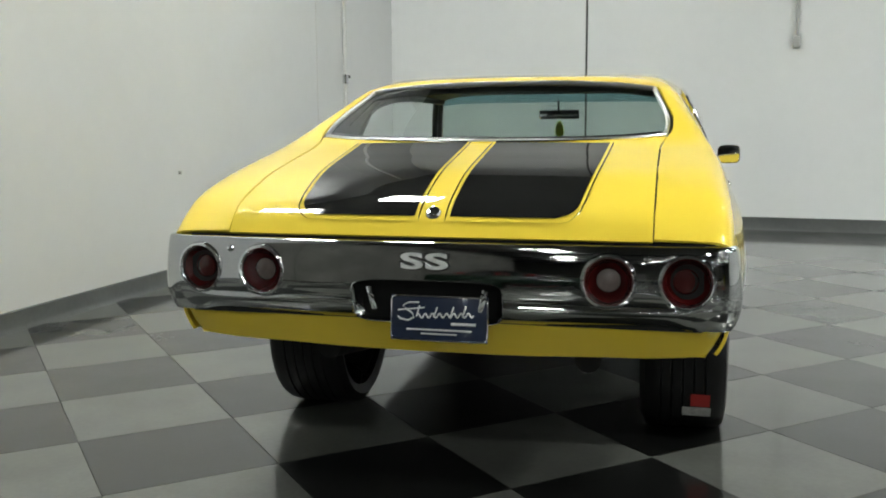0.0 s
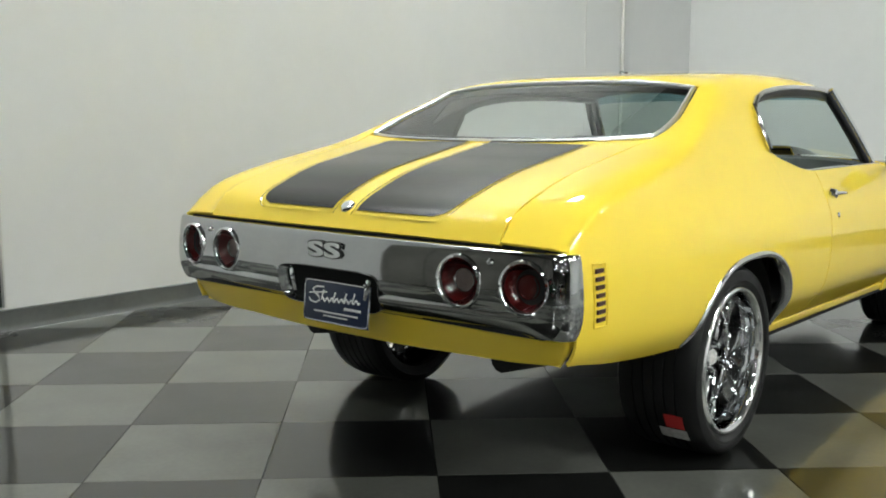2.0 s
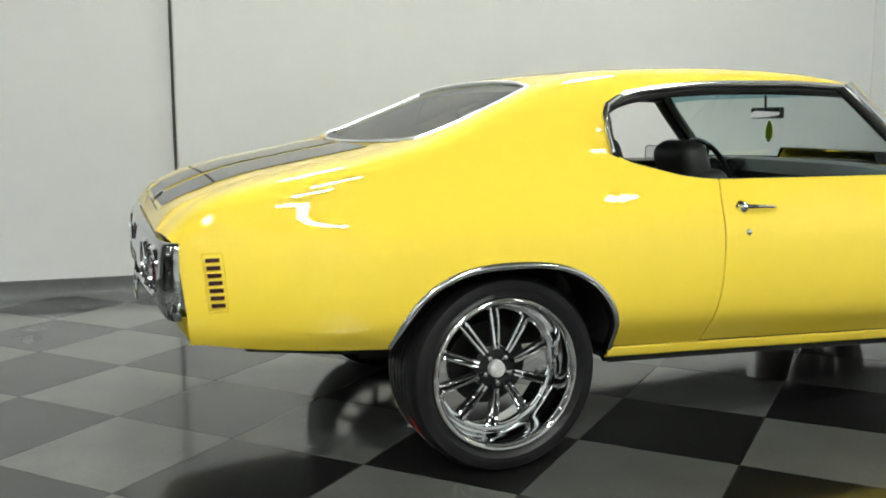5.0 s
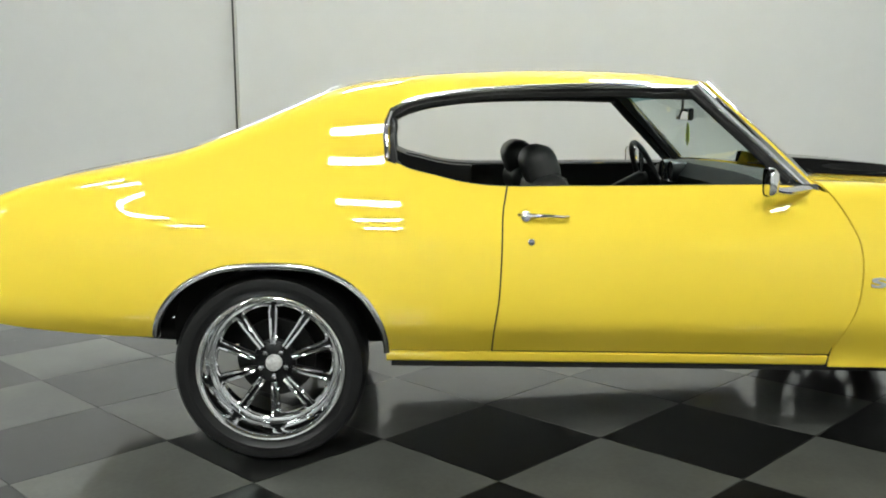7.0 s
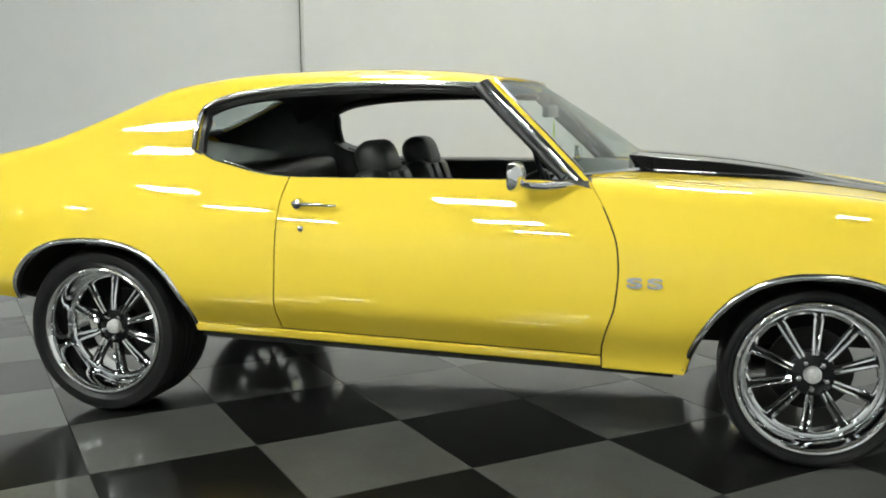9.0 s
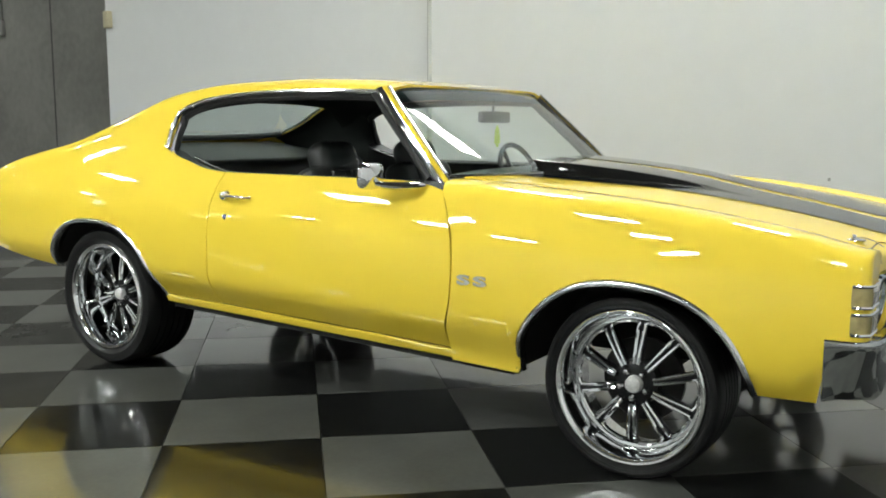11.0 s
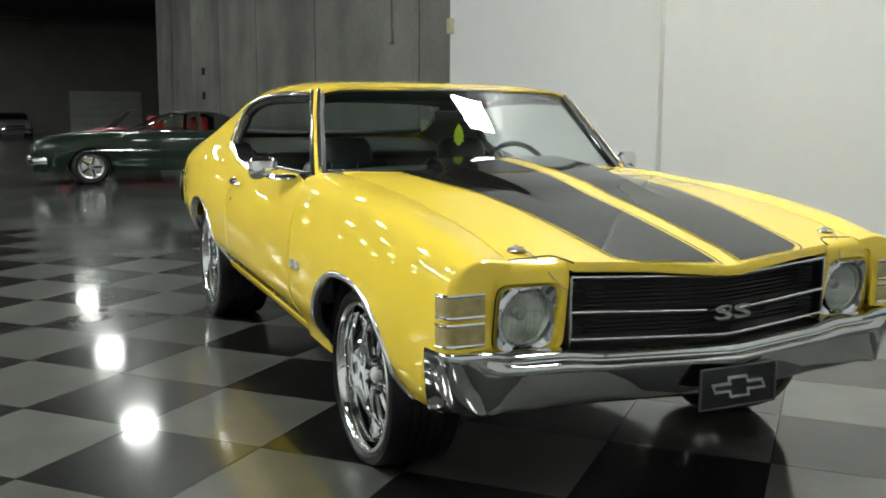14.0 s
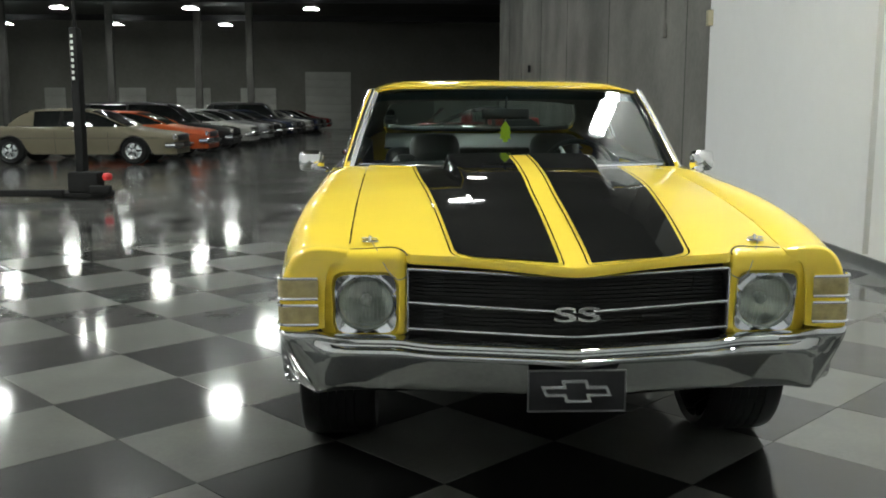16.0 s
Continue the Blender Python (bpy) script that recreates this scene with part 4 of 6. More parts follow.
# pillars and window surrounds
for s in (1, -1):
    pts = [(s * x, y, z) for x, y, z in ((0.812, 0.625, 0.972), (0.80, 0.57, 1.027), (0.765, 0.445, 1.152), (0.728, 0.32, 1.272), (0.690, 0.213, 1.378))]
    rows = []
    foot = [((s * 0.835, 0.685, 0.925), 1.5), ((s * 0.825, 0.655, 0.950), 1.35)]
    for p, k in foot + [(p, 1.0) for p in pts]:
        p = Vector(p)
        rows.append([p + k * Vector((s * a, b, c)) for a, b, c in ((0.012, -0.03, 0.0), (0.014, 0.0, 0.008), (-0.001, 0.020, 0.010), (-0.03, 0.020, -0.004), (-0.035, -0.02, -0.01))])
    pillar = None
    for rows_, mt, nm in ((rows[:4], YELLOW, "windshield_pillar"), (rows[3:], YELLOW, "pillar_cover")):
        bm = rows_mesh(rows_, close_u=True)
        bmesh.ops.recalc_face_normals(bm, faces=bm.faces)
        pillar = part(nm, bm, mt, pillar or car)
    rows = [[Vector(p) + Vector((s * a, b, c)) for a, b, c in ((-0.016, 0.024, 0.004), (-0.035, 0.024, -0.006), (-0.040, -0.022, -0.014), (0.004, -0.035, -0.004))] for p in [(s * 0.795, 0.635, 0.955)] + pts]
    part("pillar_garnish", face_out(rows_mesh(rows), (s * 0.9, 0.45, 1.2)), TRIM_BLACK, car, "black inner pillar cover", solid=0.003)
    bm = bmesh.new()
    rows_mesh([[Vector(p) + Vector((s * a, b, c)) for a, b, c in ((0.011, -0.036, -0.003), (0.018, -0.030, 0.001), (0.020, -0.018, 0.006), (0.019, -0.006, 0.010), (0.014, 0.000, 0.012), (0.008, 0.001, 0.011))] for p in [(s * 0.818, 0.635, 0.962)] + pts], bm)
    face_out(bm, (0, 0.4, 1.0))
    part("pillar_trim", bm, CHROME, car, "chrome pillar moulding", angle=50, solid=0.002)
    bm = tube(bmesh.new(), [(p[0] - s * 0.008, p[1] + 0.025, p[2] + 0.011) for p in pts[1:]], 0.0095, 8, 0.7)
    part("windshield_side_trim", bm, TRIM_BRIGHT, car, "bright moulding beside the windshield")
    bm = bmesh.new()
    tube(bm, [(p[0] - s * 0.003, p[1] - 0.048, p[2] - 0.012) for p in pts[1:]], 0.018, 10)
    part("pillar_seal", bm, TRIM_BLACK, car, "black door seal")
    rail = [(0.835, -0.985, 1.118), (0.80, -0.99, 1.20), (0.772, -0.983, 1.258)] + [(rail_x(y), y, rail_z(y)) for y in lin(-0.965, 0.20, 24)]
    bm = bmesh.new()
    tube(bm, [(s * (x + 0.004), y, z - 0.002) for x, y, z in rail], 0.011, 8)
    part("drip_rail", bm, TRIM_BRIGHT, car, "chrome drip rail over the side window")
    bm = bmesh.new()
    tube(bm, [(s * (x - 0.022), y + (0.018 if i < 3 else 0), z - 0.024) for i, (x, y, z) in enumerate(rail)], 0.022, 8)
    part("window_seal", bm, TRIM_BLACK, car, "black window seal")
    bm = tube(bmesh.new(), [(s * (side_x(y, belt_z(y)) - 0.105), y, belt_z(y) - 0.010) for y in lin(-0.90, 0.58, 24)], 0.0045, 6)
    part("belt_moulding", bm, TRIM_BRIGHT, car, "thin bright moulding along the window sill")
    # inner quarter trim and belt
    bm = bmesh.new()
    rows_mesh([[(s * (side_x(y, min(1.1, belt_z(y))) - o), y, belt_z(y) + dz) for o, dz in ((-0.002, -0.006), (0.004, 0.004), (0.03, 0.002), (0.10, -0.02), (0.12, -0.3))] for y in lin(-0.985, -0.55, 12)], bm)
    face_out(bm, (s * 2, 0, -0.5))
    part("quarter_sill_trim", bm, TRIM_BLACK, car, solid=0.004)
    rows = []
    for y in lin(-1.70, -0.98, 10):
        x0 = side_x(y, seam_z(y))
        r = [(s * 0.76, y, 0.8)]
        for v in lin(0, 0.93, 8):
            x, z = bez((x0, seam_z(y)), (x0 - 0.03, seam_z(y) + 0.42 * (top_z(y) - seam_z(y))), (top_x(y) + 0.5 * (x0 - top_x(y)), top_z(y) - 0.015), (top_x(y), top_z(y)), v)
            r.append((s * (x - 0.035), y, z - 0.02))
        rows.append(r)
    part("sail_lining", face_out(rows_mesh(rows), (s * 3, -1.3, 1.0)), VINYL, car, "black inner sail panel", solid=0.004)

# ---- bumpers, grille and lights ----
def sweep(path, prof, bm=None):
    """Sweeps (out, z) profile points along (x, y) path points; out is the distance ahead of the path along its normal."""
    rows = []
    k = len(path)
    for i, (x, y) in enumerate(path):
        a, b = path[max(0, i - 1)], path[min(k - 1, i + 1)]
        d = Vector((b[0] - a[0], b[1] - a[1], 0)).normalized()
        n = Vector((d.y, -d.x, 0))
        rows.append([Vector((x, y, 0)) + n * (o(x) if callable(o) else o) + Vector((0, 0, z(x) if callable(z) else z)) for o, z in prof])
    return rows_mesh(rows, bm)


def mirror_path(pts):
    pts = rounder(pts)
    return [(-x, y) for x, y in pts[::-1] if x > 1e-6] + pts


# front bumper, path runs so that its outside faces forward
half = [(0.0, 2.336), (0.02, 2.334)] + [(x, 2.338 - 0.196 * x) for x in lin(0.05, 0.49, 8)] + [(0.505, 2.2405)] + [(x, 2.2395 - 0.11 * (x - 0.51)) for x in lin(0.52, 0.845, 10)]
half += [(0.845 + 0.068 * math.sin(radians(a)), 2.1347 + 0.068 * math.cos(radians(a))) for a in lin(10, 84, 15)] + [(0.9165, 2.10), (0.921, 2.06)]
fb = (list((-x, y) for x, y in half[:0:-1]) + half)[::-1]
lift = lambda lo, mid, hi: (lambda x: lo + (mid - lo) * smooth(0.44, 0.56, abs(x)) + (hi - mid) * smooth(0.70, 0.82, abs(x)))
cap = lambda a, b: (lambda x: a + (b - a) * smooth(0.70, 0.82, abs(x)))
prof = [(-0.05, lift(0.563, 0.576, 0.580)), (cap(-0.012, -0.004), lift(0.568, 0.580, 0.592)), (cap(0.006, 0.006), lift(0.566, 0.578, 0.591)), (cap(0.013, 0.012), lift(0.560, 0.572, 0.587)), (cap(0.014, 0.014), lift(0.552, 0.563, 0.580)),
        (cap(0.008, 0.014), lift(0.545, 0.555, 0.572)), (cap(0.010, 0.014), lift(0.541, 0.551, 0.562)), (cap(0.028, 0.0138), lift(0.537, 0.547, 0.550)), (cap(0.034, 0.0135), lift(0.533, 0.542, 0.535)), (cap(0.036, 0.013), lift(0.525, 0.532, 0.520)),
        (cap(0.032, 0.012), lift(0.513, 0.517, 0.505)), (cap(0.019, 0.009), lift(0.476, 0.476, 0.465)), (cap(0.004, 0.004), lift(0.437, 0.434, 0.420)), (cap(-0.004, 0.000), lift(0.415, 0.412, 0.398)), (cap(-0.012, -0.008), lift(0.405, 0.402, 0.388)), (cap(-0.035, -0.03), lift(0.400, 0.397, 0.383)), (cap(-0.07, -0.05), lift(0.398, 0.396, 0.382))]
bm = sweep(fb, prof)
# the ends lean inwards and back towards their lower edge
for v in bm.verts:
    k = smooth(0.78, 0.90, abs(v.co.x)) * max(0.0, min(1.0, (0.565 - v.co.z) / 0.17)) * smooth(2.055, 2.15, v.co.y)
    v.co.x -= math.copysign(0.046 * k, v.co.x)
    v.co.y -= 0.044 * k
face_out(bm, (0, 1.6, 0.5))
part("front_bumper", bm, BUMPER_CHROME, car, "pointed chrome front bumper with creased ends", angle=42, solid=0.004)
bm = bmesh.new()
box(bm, 0, 2.365, 0.441, 0.302, 0.008, 0.132, 0.004)
plate = part("front_plate", bm, STEEL_DARK, car, "black front plate with an embossed cross outline")
for nm, dx, dz, w, h in (("frame_top", 0, 0.0635, 0.302, 0.005), ("frame_bottom", 0, -0.0635, 0.302, 0.005), ("frame_side", 0.1485, 0, 0.005, 0.132), ("frame_side", -0.1485, 0, 0.005, 0.132)):
    part(nm, box(bmesh.new(), dx, 2.371, 0.441 + dz, w, 0.006, h, 0.002), PLATE_FRAME, plate, "dull grey plate frame")
emb = [(-0.108, -0.017), (-0.040, -0.017), (-0.046, -0.036), (0.034, -0.036), (0.040, -0.017), (0.096, -0.017), (0.112, 0.017), (0.044, 0.017), (0.050, 0.036), (-0.030, 0.036), (-0.036, 0.017), (-0.092, 0.017)]
def inset(pts, d):
    """A closed outline moved inwards by d."""
    out = []
    for i, p in enumerate(pts):
        a, b = Vector(p) - Vector(pts[i - 1]), Vector(pts[(i + 1) % len(pts)]) - Vector(p)
        na, nb = Vector((-a.y, a.x)).normalized(), Vector((-b.y, b.x)).normalized()
        out.append(tuple(Vector(p) + (na + nb) * d / (1 + na.dot(nb))))
    return out


bm = prism(bmesh.new(), emb, 0.005, Matrix.Translation((0, 2.369, 0.441)))
emblem = part("emblem", bm, SILVER, plate, "silver outline shape")
part("emblem_field", prism(bmesh.new(), inset(emb, 0.010), 0.003, Matrix.Translation((0, 2.373, 0.441))), STEEL_DARK, emblem)

# grille
gy = lambda x: 2.300 - 0.212 * (math.sqrt(x * x + 0.0025) - 0.05)
gz0, gz1 = 0.590, 0.789
bm = rows_mesh([[(x, gy(x) - 0.06, z) for x in lin(-0.512, 0.512, 17)] for z in lin(gz0 - 0.02, gz1 + 0.02, 3)])
grille = part("grille", face_out(bm, (0, 1, 0.6)), TRIM_BLACK, car, "black horizontal grille with chrome bars", solid=0.01)
for k in range(14):
    z = gz0 + 0.014 + k * (gz1 - gz0 - 0.028) / 13
    if abs(z - 0.672) < 0.006:
        continue
    bm = sweep([(x, gy(x) - 0.042) for x in lin(0.505, -0.505, 21)], [(-0.012, z - 0.003), (0.0, z - 0.003), (0.0, z + 0.003), (-0.012, z + 0.003)])
    part("slat", face_out(bm, (0, 1.8, z)), DARK, grille)
for z, up, r in ((gz0, 0.008, 0.0055), (gz1 - 0.012, 0.012, 0.006), (0.668, 0.014, 0.0060)):
    bm = tube(bmesh.new(), [(x, gy(x) - 0.004, z + up * abs(x) / 0.51) for x in lin(-0.510, 0.510, 25)], r, 8)
    part("grille_bar", bm, CHROME_DULL, grille, "thin chrome grille bar")
for s in (1, -1):
    bm = tube(bmesh.new(), [(s * 0.512, gy(0.512) - 0.002, z) for z in lin(gz0, gz1, 4)], 0.0045, 8)
    part("grille_bar", bm, CHROME_DULL, grille, "thin chrome grille bar")
    part("grille_cheek", box(bmesh.new(), s * 0.509, gy(0.509) - 0.055, 0.68, 0.006, 0.10, 0.21), TRIM_BLACK, grille)
    # raised ribs at the grille ends
    for k in range(5):
        for zz in (0.737, 0.632):
            bm = bmesh.new()
            box(bm, s * 0.43, gy(0.43) - 0.024, zz + 0.011 * (k - 2), 0.06, 0.012, 0.004)
            part("grille_rib", bm, STEEL_DARK, grille)
for k in (-1, 1):
    m = Matrix.Translation((0.037 * -k - 0.005, gy(0) + 0.014, 0.644)) @ Matrix.Rotation(radians(180), 4, "Z")
    bm = bmesh.new()
    letter_s(bm, m, 0.070, 0.047, 0.02, 0.012)
    part("badge_letter", bm, TRIM_BRIGHT, grille, "chrome badge letter")
part("script_badge", box(bmesh.new(), -0.285, gy(0.285) - 0.026, 0.640, 0.11, 0.004, 0.010, 0.002, ), STEEL_DARK, grille, "small dark script bar")


def ring_pts(cx, cz, hw, hh, n, p=4.0):
    out = []
    for j in range(n):
        a = 2 * math.pi * j / n
        c, s_ = math.cos(a), math.sin(a)
        out.append((cx + hw * math.copysign(abs(c)**(2 / p), c), cz + hh * math.copysign(abs(s_)**(2 / p), s_)))
    return out


for s in (1, -1):
    # front face panel with the headlight opening
    cx, cz = 0.646, 0.672
    N = 48
    o1 = ring_pts(0.655, 0.703, 0.141, 0.141, N, 14)
    o2 = ring_pts(0.655, 0.701, 0.138, 0.135, N, 12)
    i1 = ring_pts(cx, cz, 0.108, 0.108, N, 6)
    i2 = ring_pts(cx, cz, 0.102, 0.102, N, 6)
    fy = lambda x: 2.205 - 0.14 * (x - 0.5)
    recline = lambda z: 0.14 * max(0.0, 0.79 - z)

    def under_hood(ring, back, drop):
        """Places a ring behind the panel's face, its upper edge in line with the hood's slope."""
        top_ = max(z for x, z in ring)
        return [(s * x, fy(x) - back, z + (hood_at(x, fy(x) - max(back, 0)) - drop - top_) * smooth(0.74, top_, z)) for x, z in ring]

    o3 = ring_pts(0.655, 0.699, 0.1345, 0.131, N, 11)
    rows = [under_hood(o1, 0.10, 0.006), under_hood(o1, 0.050, 0.001), under_hood(o1, 0.020, 0.002), under_hood(o2, 0.006, 0.008), under_hood(o3, -0.001, 0.018),
            [(s * x, fy(x) + 0.004, z) for x, z in i1], [(s * x, fy(x) - 0.006, z) for x, z in i2], [(s * x, fy(x) - 0.07, z) for x, z in i2]]
    rows = [[(x, y - recline(z), z) for x, y, z in r] for r in rows]
    bm = rows_mesh(rows, close_u=True)
    face_out(bm, (s * 0.64, 1.5, 0.66))
    part("headlight_panel", bm, YELLOW, car, angle=50)
    b0 = ring_pts(cx, cz, 0.102, 0.102, N, 6)
    b1 = ring_pts(cx, cz, 0.098, 0.098, N, 6)
    c1 = ring_pts(cx, cz, 0.094, 0.094, N, 2)
    c2 = ring_pts(cx, cz, 0.086, 0.086, N, 2)
    rows = [[(s * x, 2.172, z) for x, z in b0], [(s * x, 2.187, z) for x, z in b1], [(s * x, 2.179, z) for x, z in c1], [(s * x, 2.190, z) for x, z in ring_pts(cx, cz, 0.091, 0.091, N, 2)], [(s * x, 2.174, z) for x, z in c2]]
    rows = [[(x, y - recline(z), z) for x, y, z in r] for r in rows]
    bm = face_out(rows_mesh(rows, close_u=True), (s * cx, 1.5, cz))
    bez_ob = part("headlight_bezel", bm, CHROME, car, "square chrome headlight bezel", angle=40)
    turn = Matrix.Translation((s * cx, 2.170 - recline(cz), cz)) @ Matrix.Rotation(radians(90), 4, "Z") @ Matrix.Rotation(radians(8), 4, "Y")
    bowl = part("headlight", lathe(bmesh.new(), [(0.088, 0.001), (0.083, -0.004), (0.070, -0.024), (0.050, -0.044), (0.030, -0.056), (0.014, -0.060), (0.0, -0.060)], 40, turn), HEADLAMP, bez_ob, "round headlight with a bright bowl")
    part("bulb_shield", lathe(bmesh.new(), [(0.0, -0.010), (0.012, -0.012), (0.018, -0.020), (0.019, -0.034), (0.014, -0.036), (0.012, -0.060)], 24, turn), CAP_SILVER, bowl, "grey bulb shield")
    part("headlight_glass", lathe(bmesh.new(), [(0.0, 0.028), (0.03, 0.025), (0.055, 0.018), (0.075, 0.008), (0.086, -0.002)], 40, turn), LAMP_GLASS, bowl, "clear fluted headlight glass")
    for k in range(-6, 7):
        hx = 0.0125 * k
        hh = math.sqrt(0.081**2 - hx**2)
        rib = [turn @ Vector((0.0275 - 0.0275 * (hx * hx + z * z) / 0.0075, hx, z)) for z in lin(-hh, hh, 9)]
        part("flute", tube(bmesh.new(), [tuple(p) for p in rib], 0.0008, 5), LAMP_FLUTE, bowl)
    # two stacked lenses round the fender's front corner
    hw0 = half_width(2.135)
    path = [(s * 0.794, 2.1815), (s * 0.84, 2.1815)] + [(s * (hw0 - 0.032 * (1 - math.cos(radians(a)))), 2.135 + 0.045 * math.sin(radians(a))) for a in lin(90, 0, 9)] + [(s * hw0, 2.13)]
    if s > 0:
        path = path[::-1]
    corner = fenders[0 if s > 0 else 1]
    for z0, z1 in ((0.692, 0.757), (0.608, 0.671)):
        bm = sweep(path, [(-0.006, z0), (0.003, z0 + 0.003), (0.005, (z0 + z1) / 2), (0.003, z1 - 0.003), (-0.006, z1)])
        part("turn_signal", face_out(bm, (s * 0.8, 1.9, 0.66)), AMBER_LENS, corner, "ribbed amber lens")
        for z in (z0, z1):
            bm = bmesh.new()
            tube(bm, [(x + s * 0.002, y + 0.002, z) for x, y in path], 0.0055, 6)
            part("lens_trim", bm, TRIM_BRIGHT, corner)

# yellow lip under the grille and dark radiator support
bm = rows_mesh([[(x, hood_front(x) - 0.02 - o, z) for x in lin(-0.5, 0.5, 17)] for o, z in ((0, 0.79), (0.06, 0.79), (0.06, 0.56), (0.0, 0.56))])
part("radiator_support", face_out(bm, (0, 3, 0.6)), DARK, car)

# rear bumper with four round lamps
rb = mirror_path([(0.0, -2.60), (0.3, -2.595), (0.6, -2.58), (0.75, -2.567), (0.82, -2.561), (0.858, -2.553), (0.880, -2.538), (0.889, -2.522), (0.891, -2.508)])
end = lambda a, b: (lambda x: a + (b - a) * smooth(0.66, 0.80, abs(x)))
prof = [(-0.05, 0.866), (-0.008, 0.868), (0.0, 0.864), (0.004, 0.852), (0.009, 0.82), (0.0135, 0.78), (0.0165, 0.74), (0.0165, 0.714)]
prof += list(zip([end(0.006, 0.0155), end(0.014, 0.0145), end(0.015, 0.012), end(0.004, 0.008), end(-0.016, 0.001), end(-0.040, -0.010), end(-0.08, -0.04)], (0.694, 0.685, 0.675, 0.660, 0.642, 0.625, 0.622)))
bm = face_out(sweep(rb, prof), (0, -2.2, 0.72))
rear_bumper = part("rear_bumper", bm, BUMPER_CHROME, car, "full-width chrome rear bumper", angle=60, solid=0.004)
recess_outer = [(x, z + 0.010 * (1 if z > 0.68 else 0)) for x, z in ring_pts(0, 0.684, 0.232, 0.060, 48, 6)]


def cut(ob, cutters):
    """Takes the cutters' shapes out of a closed mesh."""
    bm = bmesh.new()
    for add in cutters:
        add(bm)
    me = bpy.data.meshes.new("cutter")
    bm.to_mesh(me)
    bm.free()
    tool = bpy.data.objects.new("cutter", me)
    scene.collection.objects.link(tool)
    mod = ob.modifiers.new("cut", "BOOLEAN")
    mod.operation, mod.solver, mod.object = "DIFFERENCE", "EXACT", tool
    done = bpy.data.meshes.new_from_object(ob.evaluated_get(bpy.context.evaluated_depsgraph_get()))
    ob.modifiers.remove(mod)
    old = ob.data
    ob.data = done
    bpy.data.meshes.remove(old)
    bpy.data.objects.remove(tool)
    bpy.data.meshes.remove(me)
    done.shade_smooth()
    done.set_sharp_from_angle(angle=radians(50))


def lamp_turn(s, x, inner):
    y = -2.577 if inner else -2.561
    return Matrix.Translation((s * x, y, 0.767)) @ Matrix.Rotation(radians(-90 + s * (3 if inner else 7)), 4, "Z")


def bore(m):
    def add(bm):
        lathe(bm, [(0.0, -0.06), (0.074, -0.06), (0.074, 0.06), (0.0, 0.06)], 40, m)
    return add


cut(rear_bumper, [bore(lamp_turn(s, x, x < 0.6)) for s in (1, -1) for x in (0.535, 0.752)]
    + [lambda bm: prism(bm, recess_outer, 0.09, Matrix.Translation((0, -2.66, 0)))])
for s in (1, -1):
    for x, inner in ((0.535, True), (0.752, False)):
        turn = lamp_turn(s, x, inner)
        bm = lathe(bmesh.new(), [(0.084, -0.025), (0.082, 0.014), (0.078, 0.023), (0.072, 0.025), (0.068, 0.021), (0.066, 0.014), (0.065, -0.02)], 40, turn)
        ring = part("tail_light_ring", bm, CHROME, rear_bumper, "round chrome tail light ring")
        bm = lathe(bmesh.new(), [(0.067, 0.010), (0.061, -0.003), (0.050, -0.017), (0.040, -0.024), (0.034, -0.026), (0.0, -0.026)], 40, turn)
        part("tail_light", bm, RED_LENS, ring, "deep red lens")
        bm = lathe(bmesh.new(), [(0.037, -0.026), (0.0365, -0.012), (0.0345, -0.010), (0.0325, -0.013)], 32, turn)
        part("inner_ring", bm, CHROME_DULL if inner else RED_LENS, ring)
        bm = lathe(bmesh.new(), [(0.0, -0.009), (0.018, -0.011), (0.033, -0.015)], 32, turn)
        part("centre_lens", bm, SMOKE_LENS if inner else RED_LENS, ring, "smoky reversing lens" if inner else "dark red centre lens")
    bm = lathe(bmesh.new(), [(0.0, 0.010), (0.007, 0.008), (0.010, 0.002), (0.011, 0.0)], 12, Matrix.Translation((s * 0.644, -2.585, 0.832)) @ Matrix.Rotation(radians(-90), 4, "Z"))
    part("bumper_bolt", bm, CHROME, rear_bumper)
# number plate recess, plate and badge
deeper = [(x * 0.90, 0.686 + (z - 0.686) * 0.84) for x, z in recess_outer]
bm = rows_mesh([[(x, -2.616 + 0.020 * smooth(0.70, 0.63, z), z) for x, z in recess_outer], [(x * 0.97, -2.604 + 0.012 * smooth(0.70, 0.63, z), z) for x, z in recess_outer], [(x, -2.572, z) for x, z in deeper]], close_u=True)
part("plate_recess_rim", face_out(bm, (0, -2.2, 0.69)), BUMPER_CHROME, rear_bumper, "chrome sides of the plate recess", angle=60, solid=0.003)
bm = bmesh.new()
bm.faces.new([bm.verts.new((x, -2.573, z)) for x, z in deeper])
part("plate_recess", face_out(bm, (0, 0, 0.68)), RECESS, rear_bumper, "dark plate recess")
for s in (1, -1):
    bm = box(bmesh.new(), 0, 0, 0, 0.020, 0.012, 0.075, 0.005, Matrix.Translation((s * 0.172, -2.597, 0.695)) @ Matrix.Rotation(radians(s * 14), 4, "Y"))
    tab = part("recess_tab", bm, CHROME, rear_bumper, "chrome bracket beside the plate")
    part("tab_bolt", lathe(bmesh.new(), [(0.0, 0.008), (0.006, 0.007), (0.008, 0.0)], 10, Matrix.Translation((s * 0.172, -2.603, 0.712)) @ Matrix.Rotation(radians(-90), 4, "Z")), CHROME_DULL, tab)
pm = Matrix.Translation((0.040, -2.604, 0.640)) @ Matrix.Rotation(radians(-6), 4, "X")
bm = box(bmesh.new(), 0, 0, 0, 0.298, 0.003, 0.136, 0.001, pm)
rear_plate = part("rear_plate", bm, NAVY, car, "navy dealer plate with white script bars")
